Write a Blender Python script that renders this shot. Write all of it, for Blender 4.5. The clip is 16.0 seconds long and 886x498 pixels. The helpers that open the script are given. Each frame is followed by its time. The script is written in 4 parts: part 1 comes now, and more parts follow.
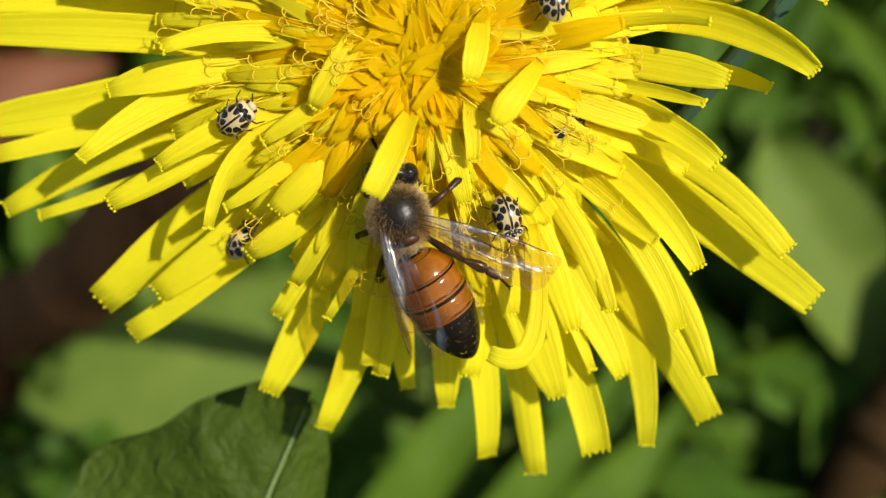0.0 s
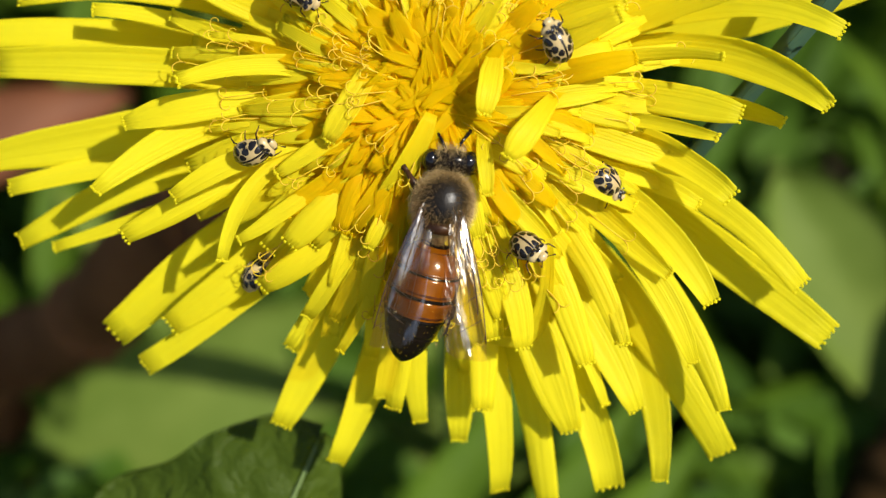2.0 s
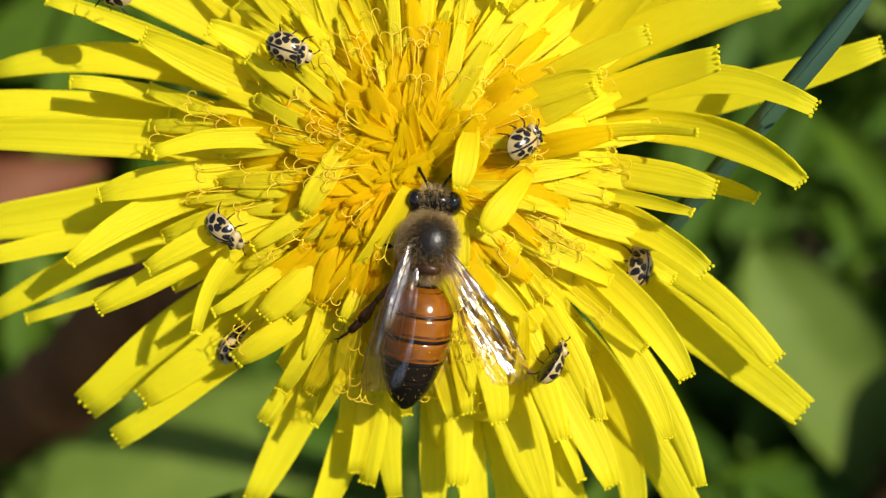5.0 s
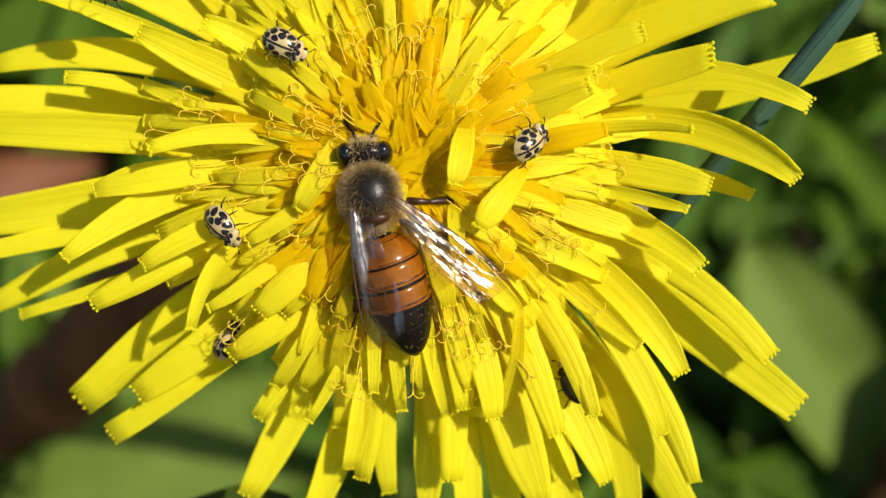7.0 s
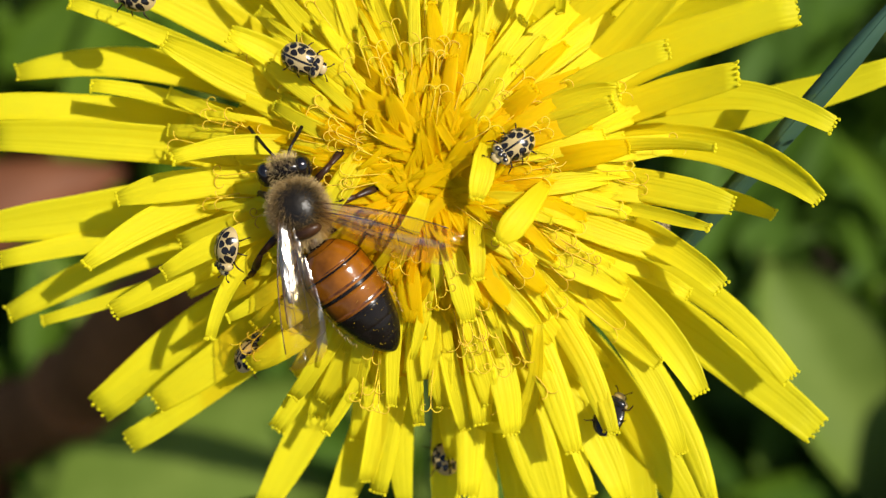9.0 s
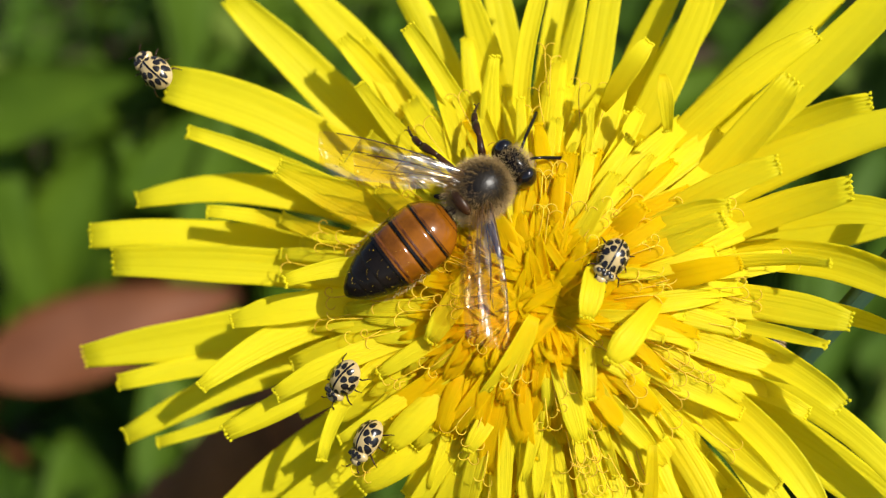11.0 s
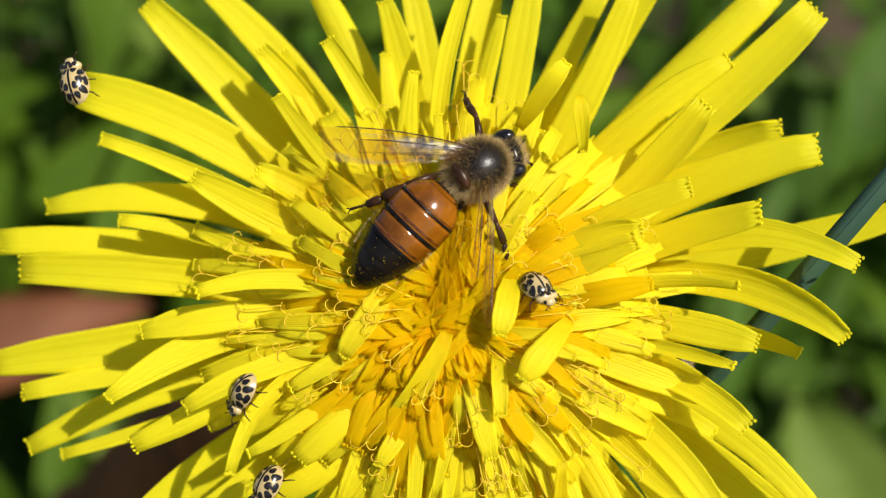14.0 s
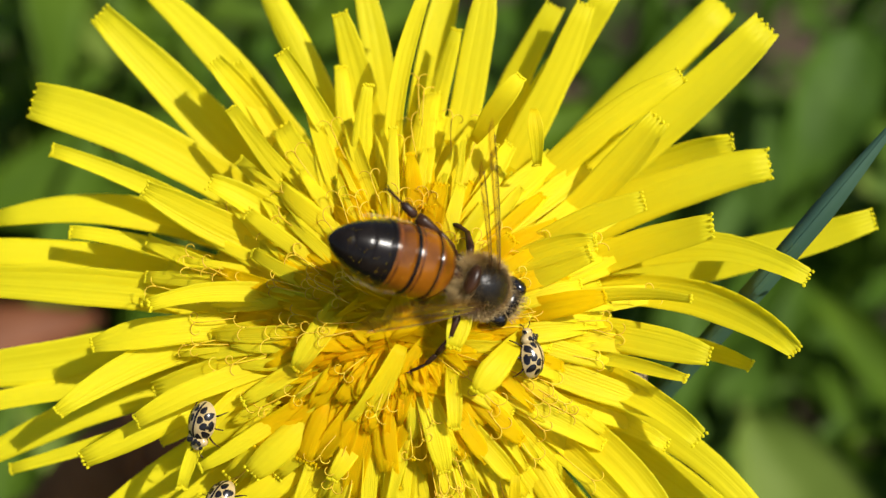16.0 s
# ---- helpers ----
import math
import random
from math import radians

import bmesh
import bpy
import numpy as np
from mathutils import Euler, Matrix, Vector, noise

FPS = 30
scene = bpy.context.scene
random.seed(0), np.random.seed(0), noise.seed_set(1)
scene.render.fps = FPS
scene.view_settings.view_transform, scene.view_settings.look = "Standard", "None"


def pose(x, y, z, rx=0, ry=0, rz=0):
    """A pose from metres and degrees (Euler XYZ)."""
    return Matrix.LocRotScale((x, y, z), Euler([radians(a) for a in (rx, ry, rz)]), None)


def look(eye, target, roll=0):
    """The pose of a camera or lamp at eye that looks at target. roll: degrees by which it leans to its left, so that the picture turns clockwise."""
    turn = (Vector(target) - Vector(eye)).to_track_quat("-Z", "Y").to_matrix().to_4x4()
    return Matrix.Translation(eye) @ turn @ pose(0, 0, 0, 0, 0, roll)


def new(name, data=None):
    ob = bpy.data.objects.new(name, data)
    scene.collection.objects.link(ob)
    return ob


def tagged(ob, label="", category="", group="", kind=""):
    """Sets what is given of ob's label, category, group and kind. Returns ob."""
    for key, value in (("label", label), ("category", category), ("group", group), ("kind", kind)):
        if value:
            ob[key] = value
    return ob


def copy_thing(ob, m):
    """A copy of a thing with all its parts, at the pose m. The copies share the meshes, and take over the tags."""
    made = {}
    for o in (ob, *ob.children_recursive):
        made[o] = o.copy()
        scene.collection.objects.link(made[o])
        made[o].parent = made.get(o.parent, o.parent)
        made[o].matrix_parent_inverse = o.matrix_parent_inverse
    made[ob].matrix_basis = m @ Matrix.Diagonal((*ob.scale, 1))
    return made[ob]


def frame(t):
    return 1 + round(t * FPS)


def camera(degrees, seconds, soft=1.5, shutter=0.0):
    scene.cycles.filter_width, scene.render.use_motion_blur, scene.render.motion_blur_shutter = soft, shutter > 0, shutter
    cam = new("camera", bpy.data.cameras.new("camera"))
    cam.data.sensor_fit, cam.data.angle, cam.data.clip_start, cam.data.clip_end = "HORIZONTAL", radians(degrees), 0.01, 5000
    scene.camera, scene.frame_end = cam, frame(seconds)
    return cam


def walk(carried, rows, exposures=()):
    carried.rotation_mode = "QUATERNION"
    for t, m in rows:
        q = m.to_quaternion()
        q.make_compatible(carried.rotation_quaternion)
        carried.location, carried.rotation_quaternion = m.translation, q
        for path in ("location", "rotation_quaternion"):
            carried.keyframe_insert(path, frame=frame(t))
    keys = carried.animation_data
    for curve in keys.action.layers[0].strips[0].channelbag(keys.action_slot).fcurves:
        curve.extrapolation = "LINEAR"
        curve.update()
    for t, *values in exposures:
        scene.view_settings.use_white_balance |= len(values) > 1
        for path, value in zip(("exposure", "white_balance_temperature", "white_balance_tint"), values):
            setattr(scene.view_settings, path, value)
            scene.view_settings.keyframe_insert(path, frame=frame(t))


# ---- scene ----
MM = 0.001
TAU = 2 * math.pi
rnd = random.Random(7)
scene.cycles.diffuse_bounces = 8

# ---- camera and its walk ----
# The flower's own frame: x and y across its face, z out of it; the camera hangs 78 mm out along z.
FACE = pose(0, 0, 0.150, 40, 0, 0)
EYE = FACE @ Vector((0, 0, 0.078))
cam = camera(38.0, 16.0, soft=1.3)
cam.data.dof.use_dof = True
cam.data.dof.focus_distance = 0.0765
cam.data.dof.aperture_fstop = 24.0

TURNS = [
    (0, -4.58, 0.72, -0.54),
    (0.5, -4.41, 0.48, -0.42),
    (1, -4.82, 0.81, -0.39),
    (1.5, -3.98, 1.26, -0.44),
    (2, -3.09, 1.31, -0.35),
    (2.5, -3.38, 0.73, -0.27),
    (3, -2.66, 0.22, -0.28),
    (3.5, -1.08, 0.44, -0.18),
    (4, 0.11, 0.40, -0.02),
    (4.2, 0.34, 0.30, -0.13),
    (6.3, -0.18, 0.10, 0.02),
    (6.5, 0.10, 0.01, -0.03),
    (7, 0.00, -0.00, -0.00),
    (7.5, -0.25, 0.14, 0.08),
    (8, -1.05, 0.17, -0.04),
    (8.2, -0.29, 0.29, 0.12),
    (10.3, 1.59, 4.00, 0.91),
    (10.5, 3.59, 5.79, -0.21),
    (11, 5.91, 5.84, 0.39),
    (11.5, 6.75, 5.25, 1.20),
    (12, 6.22, 4.73, 1.14),
    (12.5, 6.63, 3.72, 0.96),
    (13, 6.64, 2.63, 1.22),
    (13.5, 6.54, 2.52, 1.48),
    (14, 6.66, 1.99, 1.42),
    (14.5, 6.65, 1.14, 1.55),
    (15, 6.34, 0.34, 1.51),
    (15.5, 7.42, 0.12, 1.29),
    (16, 7.26, -0.04, 1.42),
]


def camera_rows():
    rows = []
    for t, ax, ay, az in TURNS:
        turn = Vector((radians(ax), radians(ay), radians(az)))
        spin = Matrix.Rotation(turn.length, 4, turn.normalized()) if turn.length > 1e-6 else Matrix.Identity(4)
        rows.append((t, Matrix.Translation(EYE) @ FACE.to_3x3().to_4x4() @ spin))
    return rows


walk(cam, camera_rows(), exposures=[(0.0, 0.40), (16.0, 0.40)])

# ---- world and sun ----
SUN_WAY = (FACE.to_3x3() @ Vector((0.56, 0.28, 0.78))).normalized()
world = bpy.data.worlds.new("sky")
scene.world = world
world.use_nodes = True
sky = world.node_tree.nodes.new("ShaderNodeTexSky")
sky.sky_type = "NISHITA"
sky.sun_disc = False
sky.sun_elevation = math.asin(SUN_WAY.z)
sky.sun_rotation = math.atan2(SUN_WAY.x, SUN_WAY.y)
background = world.node_tree.nodes["Background"]
world.node_tree.links.new(sky.outputs[0], background.inputs[0])
background.inputs[1].default_value = 0.085
sun = new("sun", bpy.data.lights.new("sun", "SUN"))
sun.data.energy = 4.5
sun.data.angle = radians(0.53)
sun.data.color = (1.0, 0.95, 0.86)
sun.matrix_world = look(SUN_WAY * 2, (0, 0, 0))


# ---- materials ----
def shader(name, rough=0.5, spec=0.5):
    mat = bpy.data.materials.new(name)
    mat.use_nodes = True
    tree = mat.node_tree
    bsdf = tree.nodes["Principled BSDF"]
    bsdf.inputs["Roughness"].default_value = rough
    bsdf.inputs["Specular IOR Level"].default_value = spec
    return mat, tree, bsdf


def node(tree, kind, **values):
    n = tree.nodes.new(kind)
    for key, value in values.items():
        n.inputs[key.replace("_", " ")].default_value = value
    return n


def ramp(tree, stops, source):
    r = tree.nodes.new("ShaderNodeValToRGB")
    while len(r.color_ramp.elements) < len(stops):
        r.color_ramp.elements.new(0.5)
    for e, (at, col) in zip(r.color_ramp.elements, stops):
        e.position = at
        e.color = (*col, 1)
    tree.links.new(source, r.inputs[0])
    return r.outputs[0]


def mottled(name, dark, light, scale, rough=0.5, bump=0.3, spec=0.5, detail=6.0, depth=0.0002):
    """A surface of two tones in patches, with fine grain over it."""
    mat, tree, bsdf = shader(name, rough, spec)
    co = tree.nodes.new("ShaderNodeTexCoord")
    n1 = node(tree, "ShaderNodeTexNoise", Scale=scale, Detail=detail)
    n2 = node(tree, "ShaderNodeTexNoise", Scale=scale * 7, Detail=3.0)
    for n in (n1, n2):
        tree.links.new(co.outputs["Object"], n.inputs["Vector"])
    col = ramp(tree, [(0.32, dark), (0.68, light)], n1.outputs[0])
    tree.links.new(col, bsdf.inputs["Base Color"])
    b = node(tree, "ShaderNodeBump", Strength=bump, Distance=depth)
    tree.links.new(n2.outputs[0], b.inputs["Height"])
    tree.links.new(b.outputs[0], bsdf.inputs["Normal"])
    return mat


def petal_material(name, deep, pale, through_share, glow, spec):
    """A thin yellow floret that lets sunlight through, finely streaked along its length (uv.y)."""
    mat, tree, bsdf = shader(name, 0.45, spec)
    co = tree.nodes.new("ShaderNodeTexCoord")
    stretch = tree.nodes.new("ShaderNodeMapping")
    stretch.inputs["Scale"].default_value = (18, 1.2, 1)
    tree.links.new(co.outputs["UV"], stretch.inputs[0])
    info = tree.nodes.new("ShaderNodeObjectInfo")
    streak = node(tree, "ShaderNodeTexNoise", Scale=1.0, Detail=4.0)
    streak.noise_dimensions = "4D"
    tree.links.new(stretch.outputs[0], streak.inputs["Vector"])
    tree.links.new(info.outputs["Random"], streak.inputs["W"])
    split = tree.nodes.new("ShaderNodeSeparateXYZ")
    tree.links.new(co.outputs["UV"], split.inputs[0])
    # deeper colour towards the base, and from floret to floret
    add = tree.nodes.new("ShaderNodeMath")
    add.operation = "MULTIPLY_ADD"
    tree.links.new(split.outputs[1], add.inputs[0])
    add.inputs[1].default_value = 0.75
    jitter = tree.nodes.new("ShaderNodeMath")
    jitter.operation = "MULTIPLY"
    jitter.inputs[1].default_value = 0.25
    tree.links.new(info.outputs["Random"], jitter.inputs[0])
    tree.links.new(jitter.outputs[0], add.inputs[2])
    mix = tree.nodes.new("ShaderNodeMath")
    mix.operation = "MULTIPLY_ADD"
    tree.links.new(streak.outputs[0], mix.inputs[0])
    mix.inputs[1].default_value = 0.65
    tree.links.new(add.outputs[0], mix.inputs[2])
    col = ramp(tree, [(0.28, deep), (1.0, pale)], mix.outputs[0])
    tree.links.new(col, bsdf.inputs["Base Color"])
    bump = node(tree, "ShaderNodeBump", Strength=0.5, Distance=0.00012)
    ribs = tree.nodes.new("ShaderNodeMath")
    ribs.operation = "MULTIPLY"
    ribs.inputs[1].default_value = 52.0
    tree.links.new(split.outputs[0], ribs.inputs[0])
    wave = tree.nodes.new("ShaderNodeMath")
    wave.operation = "SINE"
    tree.links.new(ribs.outputs[0], wave.inputs[0])
    relief = tree.nodes.new("ShaderNodeMath")
    relief.operation = "MULTIPLY_ADD"
    relief.inputs[1].default_value = 0.09
    tree.links.new(wave.outputs[0], relief.inputs[0])
    tree.links.new(streak.outputs[0], relief.inputs[2])
    tree.links.new(relief.outputs[0], bump.inputs["Height"])
    tree.links.new(bump.outputs[0], bsdf.inputs["Normal"])
    thin = tree.nodes.new("ShaderNodeBsdfTranslucent")
    warm = tree.nodes.new("ShaderNodeMix")
    warm.data_type = "RGBA"
    warm.blend_type = "MULTIPLY"
    warm.inputs[0].default_value = 1.0
    tree.links.new(col, warm.inputs[6])
    warm.inputs[7].default_value = (*glow, 1)
    tree.links.new(warm.outputs[2], thin.inputs[0])
    both = tree.nodes.new("ShaderNodeMixShader")
    both.inputs[0].default_value = through_share
    tree.links.new(bsdf.outputs[0], both.inputs[1])
    tree.links.new(thin.outputs[0], both.inputs[2])
    tree.links.new(both.outputs[0], tree.nodes["Material Output"].inputs[0])
    return mat


def wing_material():
    """Clear membrane with a faint brown tint and a wrinkled gloss."""
    mat, tree, bsdf = shader("wing_membrane", 0.16, 0.8)
    bsdf.inputs["Base Color"].default_value = (0.66, 0.52, 0.30, 1)
    co = tree.nodes.new("ShaderNodeTexCoord")
    crease = node(tree, "ShaderNodeTexNoise", Scale=460.0, Detail=4.0)
    pull = tree.nodes.new("ShaderNodeMapping")
    pull.inputs["Scale"].default_value = (1, 0.27, 1)
    tree.links.new(co.outputs["Object"], pull.inputs[0])
    tree.links.new(pull.outputs[0], crease.inputs["Vector"])
    bump = node(tree, "ShaderNodeBump", Strength=1.0, Distance=0.0009)
    tree.links.new(crease.outputs[0], bump.inputs["Height"])
    gloss = node(tree, "ShaderNodeBsdfGlossy", Roughness=0.20)
    gloss.inputs[0].default_value = (1.0, 0.97, 0.93, 1)
    tree.links.new(bump.outputs[0], gloss.inputs["Normal"])
    tree.links.new(bump.outputs[0], bsdf.inputs["Normal"])
    clear = tree.nodes.new("ShaderNodeBsdfTransparent")
    clear.inputs[0].default_value = (0.88, 0.78, 0.58, 1)
    skin = tree.nodes.new("ShaderNodeMixShader")
    skin.inputs[0].default_value = 0.012
    tree.links.new(clear.outputs[0], skin.inputs[1])
    tree.links.new(bsdf.outputs[0], skin.inputs[2])
    both = tree.nodes.new("ShaderNodeMixShader")
    # glints put in as patches: a separate noise raises the gloss share
    patchy = node(tree, "ShaderNodeTexNoise", Scale=620.0, Detail=2.0)
    tree.links.new(pull.outputs[0], patchy.inputs["Vector"])
    share = tree.nodes.new("ShaderNodeMapRange")
    share.inputs["From Min"].default_value = 0.54
    share.inputs["From Max"].default_value = 0.63
    share.inputs["To Min"].default_value = 0.007
    share.inputs["To Max"].default_value = 0.30
    tree.links.new(patchy.outputs[0], share.inputs["Value"])
    tree.links.new(share.outputs[0], both.inputs[0])
    tree.links.new(skin.outputs[0], both.inputs[1])
    tree.links.new(gloss.outputs[0], both.inputs[2])
    tree.links.new(both.outputs[0], tree.nodes["Material Output"].inputs[0])
    return mat


OUTER = petal_material("petal_outer", (0.915, 0.768, 0.005), (0.94, 0.872, 0.026), 0.64, (1.0, 0.98, 0.85), 0.14)
INNER = petal_material("petal_inner", (0.94, 0.695, 0.002), (0.96, 0.800, 0.006), 0.76, (1.0, 0.97, 0.75), 0.06)
HEART_GOLD = petal_material("petal_heart", (0.94, 0.625, 0.002), (0.96, 0.745, 0.003), 0.72, (1.0, 0.95, 0.7), 0.06)
CORE = petal_material("petal_core", (0.94, 0.725, 0.002), (0.96, 0.825, 0.004), 0.80, (1.0, 0.97, 0.75), 0.06)
STYLE = mottled("style_gold", (0.58, 0.34, 0.006), (0.82, 0.58, 0.012), 900, 0.6, 0.2)
STEM = mottled("stem_green", (0.10, 0.17, 0.04), (0.22, 0.28, 0.09), 120, 0.5, 0.2)
BLACK = mottled("chitin_black", (0.004, 0.003, 0.002), (0.011, 0.008, 0.006), 700, 0.22, 0.25, 0.20, depth=0.00003)
THORAX = mottled("thorax_shell", (0.008, 0.006, 0.004), (0.026, 0.019, 0.010), 900, 0.34, 0.5, 0.30, depth=0.00004)
AMBER = mottled("chitin_amber", (0.060, 0.017, 0.001), (0.30, 0.098, 0.005), 420, 0.15, 0.3, 0.42, depth=0.00003)
BROWN = mottled("chitin_brown", (0.035, 0.010, 0.002), (0.20, 0.058, 0.006), 1500, 0.22, 0.3, 0.5, depth=0.00003)
LEG = mottled("leg_brown", (0.010, 0.005, 0.003), (0.050, 0.020, 0.007), 800, 0.34, 0.3, 0.22, depth=0.00003)
FUZZ = mottled("hair_tan", (0.34, 0.22, 0.075), (0.58, 0.42, 0.18), 600, 0.7, 0.0)
FUZZ_BROWN = mottled("hair_brown", (0.085, 0.050, 0.014), (0.26, 0.155, 0.042), 600, 0.7, 0.0)
EYE_BLACK = mottled("eye_black", (0.004, 0.003, 0.003), (0.012, 0.009, 0.008), 900, 0.12, 0.1, 0.6, depth=0.00001)
VEIN = mottled("wing_vein", (0.03, 0.014, 0.005), (0.09, 0.04, 0.012), 600, 0.35, 0.0)
WING = wing_material()
CREAM = mottled("elytra_cream", (0.37, 0.26, 0.10), (0.54, 0.41, 0.19), 700, 0.2, 0.1, 0.55, depth=0.00002)
SPOT = mottled("spot_black", (0.006, 0.005, 0.005), (0.016, 0.013, 0.012), 700, 0.25, 0.1, 0.5, depth=0.00002)
SOIL = mottled("soil", (0.022, 0.014, 0.009), (0.11, 0.075, 0.05), 22, 0.95, 0.8, 0.2, depth=0.004)
BLADE = mottled("grass_blade", (0.030, 0.075, 0.045), (0.060, 0.125, 0.070), 90, 0.45, 0.2)
DEAD = mottled("dead_stalk", (0.018, 0.010, 0.003), (0.055, 0.029, 0.008), 60, 0.9, 0.5, 0.12)
DEAD_RED = mottled("red_brown_stalk", (0.075, 0.031, 0.010), (0.21, 0.090, 0.032), 60, 0.9, 0.5, 0.12)
RUST = mottled("red_dock_leaf", (0.10, 0.029, 0.007), (0.17, 0.055, 0.015), 60, 0.6, 0.4)


def leaf_material(name, dark, light, net=False):
    mat, tree, bsdf = shader(name, 0.6, 0.15)
    co = tree.nodes.new("ShaderNodeTexCoord")
    n1 = node(tree, "ShaderNodeTexNoise", Scale=70.0, Detail=5.0)
    n2 = node(tree, "ShaderNodeTexVoronoi", Scale=420.0)
    for n in (n1, n2):
        tree.links.new(co.outputs["Object"], n.inputs["Vector"])
    col = ramp(tree, [(0.3, dark), (0.7, light)], n1.outputs[0])
    tree.links.new(col, bsdf.inputs["Base Color"])
    bump = node(tree, "ShaderNodeBump", Strength=0.3, Distance=0.0004)
    tree.links.new(n2.outputs["Distance"], bump.inputs["Height"])
    if net:
        # a net of sunken veins between puckered cells
        n2.feature = "DISTANCE_TO_EDGE"
        n2.inputs["Scale"].default_value = 260.0
        bend = tree.nodes.new("ShaderNodeMix")
        bend.data_type = "VECTOR"
        bend.inputs[0].default_value = 0.012
        wobble = node(tree, "ShaderNodeTexNoise", Scale=240.0, Detail=3.0)
        tree.links.new(co.outputs["Object"], wobble.inputs["Vector"])
        tree.links.new(co.outputs["Object"], bend.inputs[4])
        tree.links.new(wobble.outputs["Color"], bend.inputs[5])
        tree.links.new(bend.outputs[1], n2.inputs["Vector"])
        bump.inputs["Strength"].default_value = 0.8
        bump.inputs["Distance"].default_value = 0.0007
    tree.links.new(bump.outputs[0], bsdf.inputs["Normal"])
    thin = tree.nodes.new("ShaderNodeBsdfTranslucent")
    tree.links.new(col, thin.inputs[0])
    both = tree.nodes.new("ShaderNodeMixShader")
    both.inputs[0].default_value = 0.25
    tree.links.new(bsdf.outputs[0], both.inputs[1])
    tree.links.new(thin.outputs[0], both.inputs[2])
    tree.links.new(both.outputs[0], tree.nodes["Material Output"].inputs[0])
    return mat


# one leaf in several tones: dark carries shade in its colour, pale carries sunlight
LEAF_DARK = leaf_material("leaf_dark_green", (0.031, 0.072, 0.005), (0.076, 0.150, 0.010))
LEAF_MID = leaf_material("leaf_green", (0.048, 0.100, 0.005), (0.096, 0.165, 0.010))
LEAF_NEAR = leaf_material("leaf_dull_green", (0.034, 0.060, 0.004), (0.066, 0.102, 0.008), True)
LEAF_PALE = leaf_material("leaf_pale_green", (0.098, 0.155, 0.018), (0.165, 0.225, 0.038))


# ---- mesh tools ----
def raw(name, verts, faces, material, smooth=True, uvs=None):
    mesh = bpy.data.meshes.new(name)
    mesh.from_pydata(verts, [], faces)
    mesh.materials.append(material)
    if smooth:
        mesh.polygons.foreach_set("use_smooth", [True] * len(mesh.polygons))
    if uvs:
        layer = mesh.uv_layers.new(name="UVMap")
        for loop in mesh.loops:
            layer.data[loop.index].uv = uvs[loop.vertex_index]
    mesh.update()
    return mesh


def part(name, mesh, parent, label="", at=None):
    ob = new(name, mesh)
    ob.parent = parent
    if at is not None:
        ob.matrix_basis = at
    if label:
        tagged(ob, label)
    return ob


def tube(path, radii, sides=6, flat=1.0):
    """Verts and faces of a closed tube along a path; radii one per point."""
    verts, faces = [], []
    pts = [Vector(p) for p in path]
    up = Vector((0.13, 0.21, 0.97))
    for i, p in enumerate(pts):
        way = (pts[min(i + 1, len(pts) - 1)] - pts[max(i - 1, 0)]).normalized()
        a = way.cross(up)
        if a.length < 1e-4:
            a = way.cross(Vector((1, 0, 0)))
        a.normalize()
        b = a.cross(way)
        up = b
        for k in range(sides):
            ang = TAU * k / sides
            verts.append(p + (a * math.cos(ang) + b * math.sin(ang) * flat) * radii[i])
    n = len(pts)
    for i in range(n - 1):
        for k in range(sides):
            j = (k + 1) % sides
            faces.append((i * sides + k, i * sides + j, (i + 1) * sides + j, (i + 1) * sides + k))
    faces.append(tuple(reversed(range(sides))))
    faces.append(tuple(range((n - 1) * sides, n * sides)))
    return verts, faces


def joined(pieces):
    verts, faces = [], []
    for v, f in pieces:
        o = len(verts)
        verts += v
        faces += [tuple(i + o for i in g) for g in f]
    return verts, faces


def ellipsoid(centre, size, rings=14, sides=20, shape=None):
    """Along y; shape(s) scales the cross-section at s from -1 (rear) to 1 (front)."""
    verts, faces = [], []
    for i in range(rings + 1):
        a = math.pi * i / rings
        s = -math.cos(a)
        r = math.sin(a) if shape is None else shape(s)
        r = max(r, 0.004)
        for k in range(sides):
            b = TAU * k / sides
            verts.append(Vector((centre[0] + size[0] * r * math.cos(b), centre[1] + size[1] * s, centre[2] + size[2] * r * math.sin(b))))
    for i in range(rings):
        for k in range(sides):
            j = (k + 1) % sides
            faces.append((i * sides + k, (i + 1) * sides + k, (i + 1) * sides + j, i * sides + j))
    return verts, faces


def mm(vf):
    return [Vector(v) * MM for v in vf[0]], vf[1]


def bezier(a, b, c, d, s):
    r = 1 - s
    return a * (r * r * r) + b * (3 * r * r * s) + c * (3 * r * s * s) + d * (s * s * s)


# ---- ground ----
def ground():
    size, n = 30.0, 60
    verts, faces = [], []
    for j in range(n + 1):
        for i in range(n + 1):
            u, v = 2 * i / n - 1, 2 * j / n - 1
            x, y = size * u * abs(u) ** 2, size * v * abs(v) ** 2
            verts.append(Vector((x, y, 0.012 * noise.noise(Vector((x * 9, y * 9, 0))) - 0.012)))
    for j in range(n):
        for i in range(n):
            k = j * (n + 1) + i
            faces.append((k, k + 1, k + n + 2, k + n + 1))
    tagged(new("ground", raw("ground", verts, faces, SOIL)), "dark brown soil under low weeds", "ground", kind="structure")


ground()


